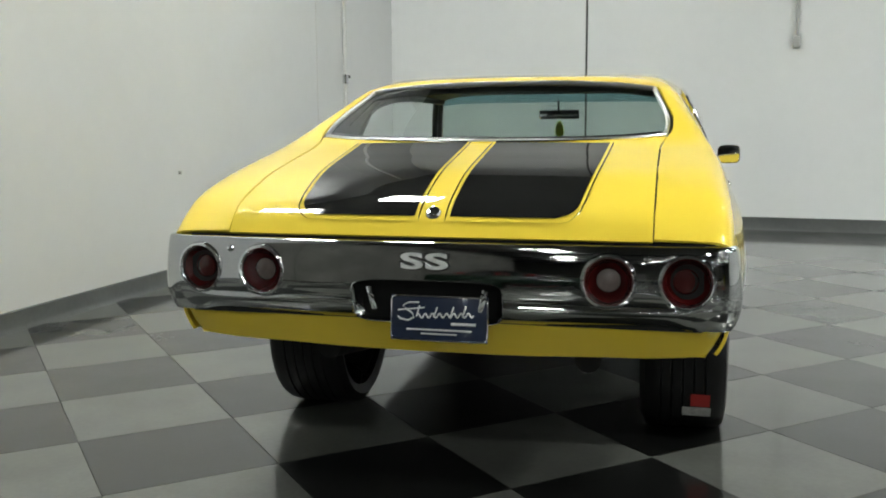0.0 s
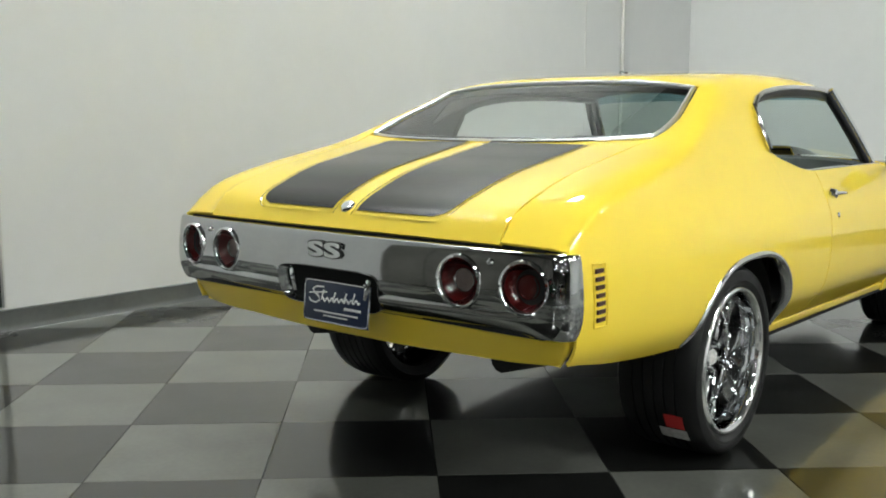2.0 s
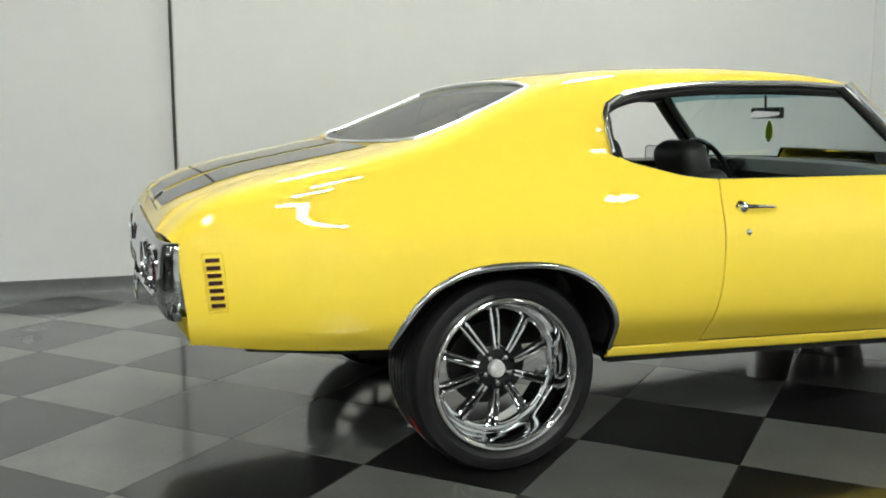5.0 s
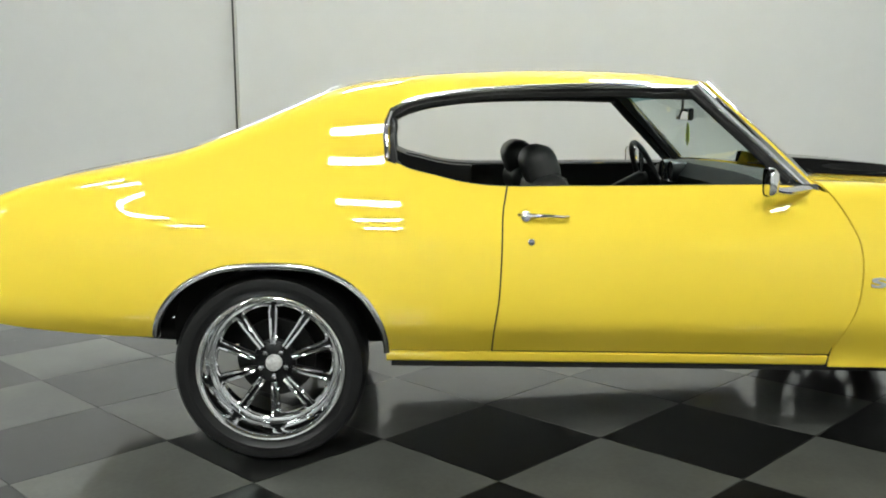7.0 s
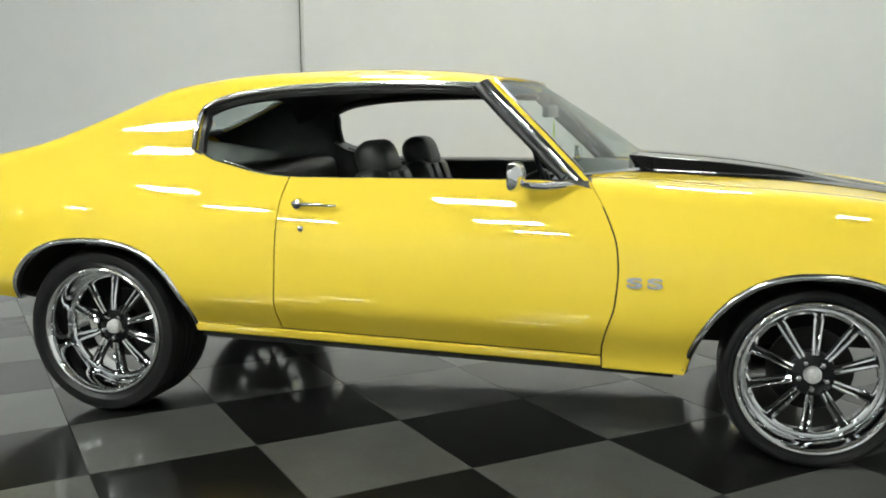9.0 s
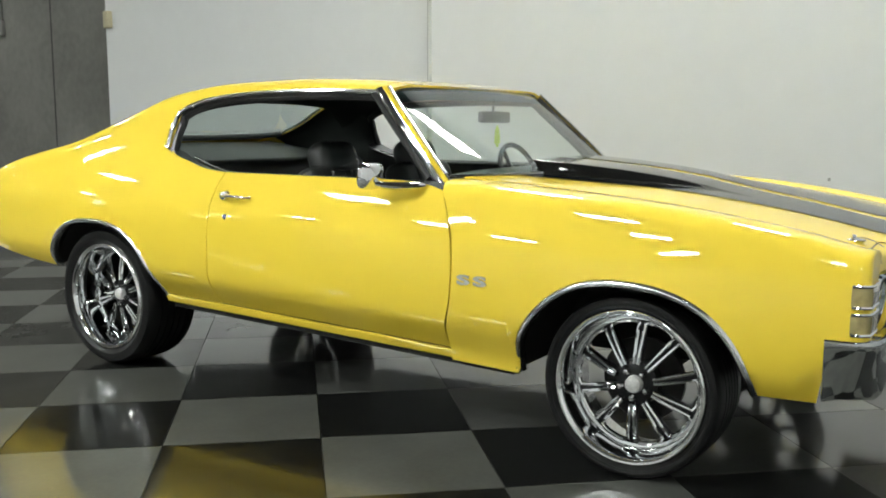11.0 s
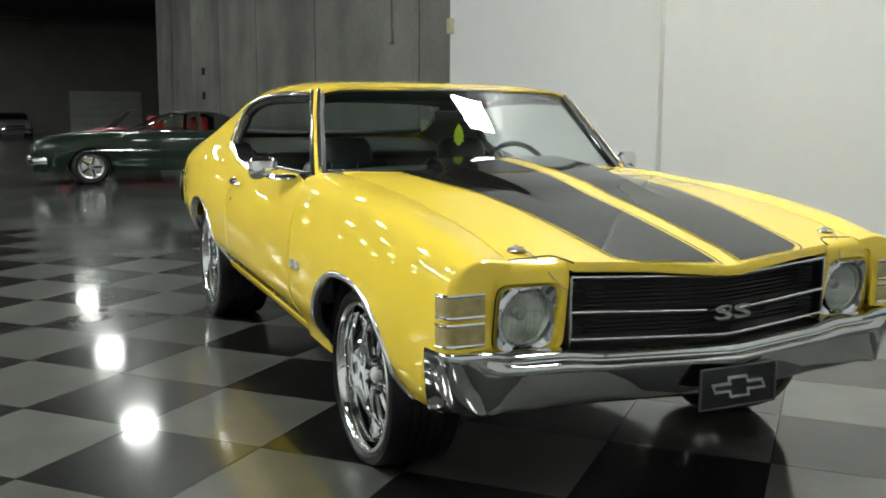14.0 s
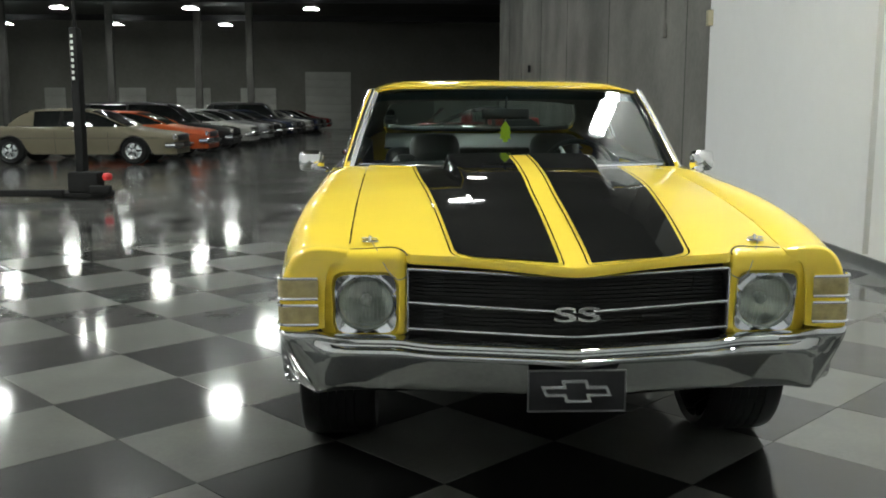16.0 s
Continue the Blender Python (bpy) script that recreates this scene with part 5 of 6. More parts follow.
bm = tube(bmesh.new(), [pm @ Vector((x, -0.003, z)) for x, z in ring_pts(0, 0, 0.148, 0.066, 40, 14)], 0.003, 6, closed=True)
part("plate_frame", bm, CHROME_DULL, rear_plate)
# script drawn as plain strokes
swirl = [(-0.062, 0.047), (-0.095, 0.046), (-0.112, 0.036), (-0.100, 0.024), (-0.082, 0.014), (-0.078, 0.002), (-0.095, -0.008), (-0.120, -0.004), (-0.128, 0.004)]
wave = [(-0.070 + 0.176 * t, 0.006 + 0.008 * t + 0.0065 * math.sin(2 * math.pi * 8 * t)) for t in lin(0, 1, 66)]
strokes = [swirl, wave, [(-0.128, 0.022), (-0.06, 0.030), (-0.045, 0.032)], [(-0.060, 0.038), (-0.070, 0.004)], [(0.045, 0.036), (0.034, 0.006)], [(0.082, 0.040), (0.072, 0.008)], [(-0.006, 0.034), (-0.016, 0.004)]]
for st in strokes:
    bm = tube(bmesh.new(), [pm @ Vector((x, -0.0025, z)) for x, z in st], 0.0026, 6)
    part("script_stroke", bm, WHITE, rear_plate)
for x, z, w, h in ((0.075, -0.014, 0.075, 0.008), (0.0, -0.034, 0.2, 0.005), (0.0, -0.046, 0.11, 0.004)):
    part("text_bar", box(bmesh.new(), x, -0.003, z, w, 0.002, h, 0, pm), WHITE, rear_plate)
for k in (-1, 1):
    m = Matrix.Translation((0.038 * k, -2.611, 0.790))
    bm = bmesh.new()
    letter_s(bm, m, 0.070, 0.050, 0.03, 0.012)
    part("badge_letter", bm, WHITE, rear_bumper, "white chrome-edged badge letter")
    bm = bmesh.new()
    letter_s(bm, Matrix.Translation((0, 0, -0.004)) @ m, 0.080, 0.058, 0.06, 0.007)
    part("badge_edge", bm, TRIM_BLACK, rear_bumper)
# yellow panel under the rear bumper
vp = mirror_path([(0.0, -2.55), (0.5, -2.545), (0.72, -2.535), (0.80, -2.525), (0.842, -2.512), (0.860, -2.49), (0.862, -2.465)])
vz = lambda x: 0.512 + 0.010 * smooth(0.2, 0.6, abs(x)) + 0.012 * smooth(0.6, 0.86, abs(x))
bm = face_out(sweep(vp, [(-0.04, 0.636), (0.0, 0.630), (-0.012, 0.60), (-0.03, 0.565), (-0.052, vz), (-0.10, lambda x: vz(x) - 0.004)]), (0, -2.2, 0.58))
part("rear_valance", bm, YELLOW, car, "yellow lower rear panel", solid=0.004)
bm = rows_mesh([[(x, -2.545, z) for x in lin(-0.80, 0.80, 5)] for z in (0.62, 0.872)])
part("tail_panel", face_out(bm, (0, 0, 0.7)), DARK, car, solid=0.01)

# underbody, exhaust, axle
bm = bmesh.new()
box(bm, 0, -0.15, 0.375, 1.62, 1.62, 0.10, 0.03)
box(bm, 0, 1.45, 0.46, 1.05, 1.4, 0.16, 0.03)
box(bm, 0, -1.60, 0.56, 1.05, 1.6, 0.14, 0.03)
part("underbody", bm, DARK, car, "dark underbody")
bm = bmesh.new()
tube(bm, [(-0.74, 1.42, 0.335), (0.74, 1.42, 0.335)], 0.04, 12)
part("axle", bm, DARK, car)
bm = bmesh.new()
tube(bm, [(-0.74, -1.415, 0.36), (0.74, -1.415, 0.36)], 0.045, 12)
lathe(bm, [(0.0, -0.12), (0.09, -0.1), (0.12, 0.0), (0.09, 0.1), (0.0, 0.12)], 16, Matrix.Translation((0, -1.415, 0.36)))
part("axle", bm, DARK, car)
for s in (1, -1):
    bm = tube(bmesh.new(), [(s * 0.35, -0.9, 0.36), (s * 0.42, -1.9, 0.40), (s * 0.45, -2.25, 0.45)], 0.045, 12)
    part("exhaust_pipe", bm, DARK, car)


# ---- wheels ----
def make_wheel(R, rim_r, width, dish, name):
    """A wheel in its own frame: axle along x, outer side at +x, the outer tyre wall at 0."""
    rr = rim_r
    W = width
    bm = lathe(bmesh.new(), [(rr + 0.002, -0.012), (rr + 0.003, -0.002), (rr * 0.99, 0.006), (rr * 0.965, 0.009), (rr * 0.94, 0.006), (rr * 0.92, -0.002), (rr * 0.905, -0.016), (rr * 0.893, -0.034 - dish * 0.5),
                             (rr * 0.885, -0.050 - dish), (rr * 0.87, -0.058 - dish), (rr * 0.845, -0.058 - dish), (rr * 0.822, -0.057 - dish), (rr * 0.812, -0.062 - dish), (rr * 0.812, -0.085 - dish), (rr * 0.88, -0.10 - dish), (rr * 0.90, -W * 0.9), (rr, -W)], 72)
    wheel = part(name, bm, CHROME, None, "polished ten-spoke chrome wheel", angle=50)
    lip = lathe(bmesh.new(), [(rr + 0.003, -0.001), (rr * 0.995, 0.0075), (rr * 0.975, 0.0105), (rr * 0.95, 0.0095), (rr * 0.935, 0.005)], 72)
    part("rim_lip", lip, TRIM_BRIGHT, wheel)
    hub = lathe(bmesh.new(), [(r, x - dish) for r, x in ((0.0, -0.032), (rr * 0.14, -0.032), (rr * 0.24, -0.038), (rr * 0.29, -0.046), (rr * 0.30, -0.08))], 40)
    part("hub", hub, SPOKE_DARK, wheel, "dark polished hub")
    # ten spokes: bright rounded ridges run round each opening, with a dark sunk groove along the spoke
    side = lambda t: 0.0072 + 0.0058 * t
    deep = lambda t: -0.027 - 0.030 * t**1.4 - dish
    for k in range(10):
        rot_ = Matrix.Rotation(radians(36 * k), 4, "X")
        half = []
        for t in lin(0, 0.93, 9):
            r = rr * (0.265 + 0.55 * t)
            half.append((deep(t), side(t) / r, r))
        half += [(deep(0.96), 0.108, rr * 0.792), (deep(0.98), 0.135, rr * 0.802), (deep(1.0), 0.18, rr * 0.806), (deep(1.0), 0.25, rr * 0.808)]
        ridge = half + [(x, radians(36) - a, r) for x, a, r in half[::-1]]
        bm = bmesh.new()
        tube(bm, [rot_ @ Vector((x, r * math.sin(a), r * math.cos(a))) for x, a, r in ridge], 0.0074, 8)
        part("spoke_ridge", bm, CHROME, wheel, "bright rounded spoke edge")
        # the deep groove's shade is put into the web's near-black colour
        web = []
        for t in lin(0, 1, 8):
            r = rr * (0.24 + 0.61 * t)
            w = side(t) + 0.014 * smooth(0.85, 1.0, t)
            web.append([rot_ @ Vector((deep(t) - 0.009 + dx, y, r)) for dx, y in ((0.0, -w), (-0.003, -w * 0.6), (-0.003, w * 0.6), (0.0, w), (-0.03, w), (-0.03, -w))])
        part("spoke", rows_mesh(web, close_u=True), SPOKE_DARK, wheel, "grooved spoke, its recess shade put into the dark colour")
    cap = part("centre_cap", lathe(bmesh.new(), [(r, x - dish) for r, x in ((0.0, -0.001), (0.012, -0.002), (0.022, -0.005), (0.029, -0.011), (0.032, -0.034))], 24), CAP_SILVER, wheel, "silver centre cap")
    for k in range(5):
        a = radians(54 + 72 * k)
        bm = lathe(bmesh.new(), [(0.0, -0.006), (0.009, -0.008), (0.012, -0.016), (0.013, -0.045)], 8, Matrix.Translation((-dish, 0.05 * math.cos(a), 0.05 * math.sin(a))))
        part("lug_nut", bm, CHROME_DULL, wheel)
    bm = lathe(bmesh.new(), [(0.05, -0.115 - dish), (rr * 0.55, -0.115 - dish), (rr * 0.55, -0.135 - dish), (0.05, -0.135 - dish)], 40)
    lathe(bm, [(0.0, -0.09 - dish), (0.07, -0.092 - dish), (0.075, -0.13 - dish)], 24)
    part("brake_disc", bm, DISC, wheel, "dull brake disc")
    # tyre with tread grooves
    s = R - rr
    tp = [(rr - 0.004, -0.012), (rr + 0.006, 0.000), (rr + s * 0.3, 0.012), (rr + s * 0.55, 0.014), (rr + s * 0.78, 0.008), (rr + s * 0.92, -0.008), (R - 0.003, -0.025), (R, -0.045)]
    n = 5
    step = (W - 0.09) / n
    for g in range(n):
        x = -0.045 - step * g
        tp += [(R, x - step * 0.40), (R - 0.007, x - step * 0.42), (R - 0.007, x - step * 0.58), (R, x - step * 0.60)]
    tp += [(R, -W + 0.045), (R - 0.003, -W + 0.025), (rr + s * 0.9, -W + 0.006), (rr + s * 0.5, -W - 0.014), (rr, -W)]
    part("tyre", lathe(bmesh.new(), tp, 72), RUBBER, wheel, "low-profile black tyre", angle=25)
    bm = lathe(bmesh.new(), [(rr + s * 0.42, 0.0145), (rr + s * 0.46, 0.0155), (rr + s * 0.50, 0.0145)], 72)
    part("sidewall_rib", bm, RUBBER, wheel)
    return wheel


wheel_r = make_wheel(0.354, 0.274, 0.29, 0.066, "wheel")
wheel_f = make_wheel(0.326, 0.277, 0.25, 0.034, "wheel")
for w, y, R, x in ((wheel_r, -1.422, 0.354, 0.90), (wheel_f, 1.422, 0.326, 0.90)):
    w.parent = car
    copy_thing(w, pose(-x, y, R, 0, 0, 180))
    w.matrix_basis = pose(x, y, R, -4 if y > 0 else 0)
for nm, mt, a0, a1, x0, x1 in (("red_label", RED_STICKER, 204, 214, -0.115, -0.045), ("white_label", CAP_SILVER, 215, 224, -0.145, -0.04)):
    rows = [[(x, 0.3565 * math.cos(radians(a)), 0.3565 * math.sin(radians(a))) for x in (x0, x1)] for a in lin(a0, a1, 5)]
    part(nm, face_out(rows_mesh(rows), (-0.1, 0, 0)), mt, wheel_r, "paper tyre label", solid=0.001)

# ---- ceiling lights ----
def make_light(name, glow, w=0.38, h=0.60):
    bm = bmesh.new()
    rows_mesh([[(x, y, z) for x, y, z in ((-w - 0.03, y, 0.0), (-w * 0.7, y, 0.11), (w * 0.7, y, 0.11), (w + 0.03, y, 0.0))] for y in (-h - 0.02, h + 0.02)], bm)
    light = tagged(part(name, bm, STEEL_DARK, solid=0.006), "rectangular high-bay ceiling light, switched on", "ceiling light", "hall lights")
    bm = bmesh.new()
    box(bm, 0, 0, 0.004, 2 * w, 2 * h, 0.012, 0.004)
    part("diffuser", bm, glow, light, "glowing white diffuser")
    for dy in (-0.4, 0.4):
        part("hanger", tube(bmesh.new(), [(0, dy, 0.10), (0, dy, 1.0)], 0.006, 6), STEEL_DARK, light)
    return light


near = [(-2.78, -1.85), (-1.98, 1.45)] + [(x, y) for x in (5.2, 8.0, 11.0) for y in (-5.0, -1.2)]
# the last one, (5.2, 3.2), is an extra lamp added for fender streaks
far = [(x, y) for x in (-0.4, 5.2, 11.1, 17.5, 23.8) for y in (-18.3, -26.0, -35.0, -42.5, -51.5)] + [(-0.4, -10.2), (5.2, -10.2), (11.1, -10.2), (5.2, 3.2)]
far = [p for p in far if p not in ((-0.4, -42.5), (-0.4, -51.5), (5.2, -51.5))]
for group_, glow in ((near, LAMP_GLOW), (far, HALL_GLOW)):
    first = make_light("ceiling_light", glow, *((0.29, 0.44) if glow is LAMP_GLOW else (0.36, 0.24)))
    for k, (x, y) in enumerate(group_):
        if k == 0:
            first.matrix_basis = pose(x, y, 6.2)
        else:
            copy_thing(first, pose(x, y, 6.2))

# ---- interior of the coupe ----
def rounded(cx, cy, cz, sx, sy, sz, r, m=None):
    bm = bmesh.new()
    bmesh.ops.create_cube(bm, size=1, matrix=Matrix.Diagonal((sx, sy, sz, 1)))
    bmesh.ops.bevel(bm, geom=list(bm.edges), offset=r, segments=4, profile=0.5, affect="EDGES")
    bmesh.ops.transform(bm, matrix=(m or Matrix()) @ Matrix.Translation((cx, cy, cz)), verts=bm.verts)
    return bm


for s in (1, -1):
    lean_m = Matrix.Translation((s * 0.35, -0.205, 0.61)) @ Matrix.Rotation(radians(20), 4, "X")
    seat = part("front_seat", rounded(0, 0, 0.19, 0.50, 0.15, 0.50, 0.06, lean_m), VINYL, car, "black vinyl bucket seat")
    part("seat_cushion", rounded(s * 0.36, 0.06, 0.56, 0.50, 0.52, 0.15, 0.06), VINYL, seat)
    part("headrest", rounded(0, 0.012, 0.468, 0.29, 0.14, 0.19, 0.065, lean_m), VINYL, seat, "rounded black headrest")
    for dx in (-0.12, 0.12):
        part("seat_pleat", rounded(dx * 0.6, 0.078, 0.22, 0.09, 0.02, 0.36, 0.009, lean_m), VINYL, seat)
part("rear_seat", rounded(0, -1.02, 0.80, 1.30, 0.22, 0.50, 0.08, Matrix.Rotation(radians(0), 4, "X")), VINYL, car, "black vinyl rear bench")
part("rear_seat_cushion", rounded(0, -0.80, 0.58, 1.30, 0.50, 0.18, 0.06), VINYL, car)
bm = rows_mesh([[(x, y, z) for x in lin(-0.66, 0.66, 5)] for y, z in ((-1.1, 1.04), (-1.40, 1.075), (-1.74, 1.12))])
part("parcel_shelf", face_out(bm, (0, -1.4, 0)), VINYL, car, "black parcel shelf", solid=0.01)
bm = rows_mesh([[(x, y, z + up * (1 - (x / 0.78)**4)) for x in lin(-0.78, 0.78, 13)] for y, z, up in ((0.80, 0.99, 0.01), (0.66, 1.0, 0.03), (0.54, 1.012, 0.030), (0.47, 1.0, 0.03), (0.42, 0.95, 0.02), (0.44, 0.80, 0), (0.50, 0.72, 0))])
dash = part("dashboard", face_out(bm, (0, 0.7, 0.5)), VINYL, car, "black padded dashboard", solid=0.01)
for x in (-0.44, -0.30):
    bm = lathe(bmesh.new(), [(0.0, 0.004), (0.042, 0.004), (0.046, 0.014), (0.052, 0.010), (0.054, -0.02), (0.050, -0.09)], 24, Matrix.Translation((x, 0.405, 0.985)) @ Matrix.Rotation(radians(-90), 4, "Z"))
    pod = part("gauge_pod", bm, TRIM_BLACK, dash, "round black gauge")
    part("gauge_ring", lathe(bmesh.new(), [(0.043, 0.013), (0.047, 0.017), (0.052, 0.011)], 24, Matrix.Translation((x, 0.405, 0.985)) @ Matrix.Rotation(radians(-90), 4, "Z")), CHROME_DULL, pod)
part("dash_trim", box(bmesh.new(), 0, 0.425, 0.90, 1.3, 0.012, 0.006, 0.002), CHROME_DULL, dash)
sw = Matrix.Translation((-0.37, 0.30, 0.955)) @ Matrix.Rotation(radians(-68), 4, "X")
bm = tube(bmesh.new(), [sw @ Vector((0.185 * math.cos(2 * math.pi * k / 32), 0.185 * math.sin(2 * math.pi * k / 32), 0)) for k in range(32)], 0.014, 8, closed=True)
wheel_s = part("steering_wheel", bm, TRIM_BLACK, car, "black three-spoke steering wheel")
for a in (90, 210, 330):
    bm = tube(bmesh.new(), [sw @ Vector((0, 0, -0.03)), sw @ Vector((0.18 * math.cos(radians(a + 90)), 0.18 * math.sin(radians(a + 90)), 0))], 0.012, 6)
    part("spoke", bm, CHROME_DULL, wheel_s)
bm = lathe(bmesh.new(), [(0.0, 0.0), (0.03, 0.0), (0.045, -0.02), (0.03, -0.2), (0.02, -0.4)], 20, sw @ Matrix.Rotation(radians(-90), 4, "Y"))
part("steering_column", bm, TRIM_BLACK, wheel_s)
bm = rows_mesh([[(x, y, 0.46) for x in lin(-0.8, 0.8, 3)] for y in (-1.0, 0.7)])
part("cabin_floor", face_out(bm, (0, 0, 0)), VINYL, car, solid=0.01)
part("console", rounded(0, -0.05, 0.58, 0.2, 0.8, 0.18, 0.03), VINYL, car)
# rear-view mirror
bm = bmesh.new()
tube(bm, [(0.01, 0.352, 1.352), (0.012, 0.352, 1.31), (0.014, 0.352, 1.275)], 0.006, 8)
mirror = part("mirror_stalk", bm, TRIM_BLACK, car, "rear-view mirror stalk")
mm = Matrix.Translation((0.015, 0.355, 1.266)) @ Matrix.Rotation(radians(-4), 4, "Z")
part("mirror_case", rounded(0, 0.008, 0, 0.24, 0.024, 0.055, 0.010, mm), TRIM_BLACK, mirror, "black mirror case")
part("mirror_glass", box(bmesh.new(), 0, -0.006, 0, 0.230, 0.003, 0.047, 0.001, mm), CHROME, mirror, "mirror glass")
# hanging card
card = [(-0.012, -0.052), (0.012, -0.052), (0.012, -0.036), (0.028, -0.036), (0.022, -0.012), (0.030, -0.012), (0.020, 0.014), (0.026, 0.014), (0.010, 0.04), (0.004, 0.05),
        (-0.004, 0.05), (-0.010, 0.04), (-0.026, 0.014), (-0.020, 0.014), (-0.030, -0.012), (-0.022, -0.012), (-0.028, -0.036), (-0.012, -0.036)]
bm = prism(bmesh.new(), card, 0.002, Matrix.Translation((0.016, 0.376, 1.178)))
tag_card = tagged(part("air_freshener", bm, LIME), "lime green cardboard air freshener hanging from the mirror", "air freshener")
part("string", tube(bmesh.new(), [(0.016, 0.377, 1.228), (0.012, 0.37, 1.245)], 0.0012, 5), WHITE, tag_card)
# door mirrors
for s in (1, -1):
    hm = Matrix.Translation((s * 0.990, 0.362, 1.032)) @ Matrix.Rotation(radians(-s * 10), 4, "Z")
    bm = bmesh.new()
    rows = []
    for t, k in ((0.0, 0.96), (0.004, 1.0), (0.014, 1.0), (0.026, 0.90), (0.038, 0.62), (0.043, 0.05)):
        rows.append([hm @ Vector((x, t, z)) for x, z in ring_pts(0, 0, 0.064 * k, 0.053 * k, 28, 4.0)])
    rows_mesh(rows, bm, close_u=True)
    face_out(bm, hm.translation + Vector((0, 0.02, 0)))
    dm = part("door_mirror", bm, CHROME, doors[0 if s > 0 else 1], "chrome door mirror on a curved arm")
    bm = bmesh.new()
    bm.faces.new([bm.verts.new(hm @ Vector((x, 0.003, z))) for x, z in ring_pts(0, 0, 0.058, 0.047, 28, 4.0)])
    part("mirror_glass", face_out(bm, hm @ Vector((0, 0.5, 0))), CHROME, dm)
    bm = tube(bmesh.new(), [(s * 0.987, 0.385, 1.006), (s * 0.972, 0.425, 0.997), (s * 0.950, 0.465, 0.994), (s * 0.924, 0.510, 0.996), (s * 0.902, 0.552, 0.998), (s * 0.894, 0.572, 0.998)], [0.014, 0.018, 0.020, 0.020, 0.016, 0.006], 10, 0.8)
    part("mirror_arm", bm, CHROME, dm)

# ---- fittings on the white walls ----
west_x = lambda y: -3.385 + 0.528 * (y + 7.0) / 13.24
north_y = lambda x: 6.24 - 0.99 * (x + 2.857) / 9.857
WALL_GAP = mat("wall_joint", (0.06, 0.06, 0.058), 0.7, noise_scale=5, noise_mix=0.3)
OUTLET_GREY = mat("grey_outlet", (0.34, 0.34, 0.33), 0.5, noise_scale=6, noise_mix=0.15)
WALL_TRIM = mat("white_trim", (0.62, 0.62, 0.60), 0.45, noise_scale=2, noise_mix=0.08)
ROT_N = Matrix.Rotation(math.atan2(-0.99, 9.857), 4, "Z")
for y, w, mt in ((-2.2, 0.018, WALL_GAP),):
    tagged(part("wall_joint", box(bmesh.new(), west_x(y) + 0.005, y, 3.52, 0.03, w, 6.75), mt), "dark vertical joint strip in the white wall", "joint strip", kind="structure")
    tagged(part("wall_trim", box(bmesh.new(), west_x(y) + 0.018, y + 0.017, 3.52, 0.056, 0.014, 6.75, 0.002), WALL_TRIM), "white cover strip beside the wall joint", "trim", kind="structure")
for y in (3.93,):
    tagged(part("wall_joint", box(bmesh.new(), west_x(y), y, 3.52, 0.006, 0.012, 6.75), WALL_TRIM), "pale vertical panel joint in the white wall", "joint strip", kind="structure")
bm = box(bmesh.new(), 0, -0.004, 3.52, 0.022, 0.012, 6.75, 0, Matrix.Translation((-0.385, north_y(-0.385), 0)) @ ROT_N)
tagged(part("wall_joint", bm, WALL_GAP), "dark vertical joint strip in the white wall", "joint strip", kind="structure")
bm = tube(bmesh.new(), [(west_x(4.62) + 0.03, 4.62, z) for z in (0.16, 2.0, 4.0, 6.8)], 0.022, 10)
pipe = tagged(part("conduit_pipe", bm, WALL_TRIM), "white painted conduit pipe fixed to the wall", "pipe")
part("coupling", tube(bmesh.new(), [(west_x(4.62) + 0.03, 4.62, 1.66), (west_x(4.62) + 0.03, 4.62, 1.76)], 0.032, 10), CHROME_DULL, pipe, "grey metal coupling")
part("pipe_clamp", box(bmesh.new(), west_x(4.62) + 0.03, 4.67, 1.74, 0.05, 0.09, 0.03, 0.004), STEEL_DARK, pipe)
bm = tube(bmesh.new(), [(1.91, north_y(1.91) - 0.03, z) for z in (2.14, 4.0, 6.8)], 0.014, 8)
pipe = tagged(part("conduit_pipe", bm, OUTLET_GREY), "thin grey conduit pipe running down to an outlet box", "pipe")
part("outlet_box", rounded(0, -0.035, 2.07, 0.075, 0.06, 0.12, 0.008, Matrix.Translation((1.91, north_y(1.91), 0)) @ ROT_N), OUTLET_GREY, pipe, "small grey outlet box")
tagged(part("wall_hook", box(bmesh.new(), west_x(1.28) + 0.01, 1.28, 0.852, 0.02, 0.02, 0.026, 0.004), OUTLET_GREY), "small grey hook on the white wall", "hook")
# concrete wall joints and boxes
JOINT = mat("concrete_joint", (0.05, 0.05, 0.047), 0.9, noise_scale=3, noise_mix=0.3)
for y, w in ((-8.13, 0.02), (-13.25, 0.04), (-18.05, 0.03), (-22.5, 0.03), (-27.0, 0.03), (-30.9, 0.05)):
    tagged(part("concrete_joint", box(bmesh.new(), -3.419, y, 3.45, 0.008, w, 6.9), JOINT), "dark vertical joint between concrete panels", "joint strip", kind="structure")
bm = tube(bmesh.new(), [(-3.39, -9.18, z) for z in (2.55, 4.5, 6.8)], 0.018, 8)
pipe = tagged(part("conduit_pipe", bm, CONCRETE), "grey conduit pipe on the concrete wall", "pipe")
part("outlet_box", rounded(-3.385, -9.18, 2.47, 0.06, 0.12, 0.2, 0.01), CONCRETE, pipe)
tagged(part("junction_box", rounded(-3.36, -6.92, 2.45, 0.09, 0.1, 0.2, 0.015), mat("tan_box", (0.42, 0.38, 0.26), 0.6, noise_scale=8, noise_mix=0.2)), "small tan box at the end of the white wall", "junction box")
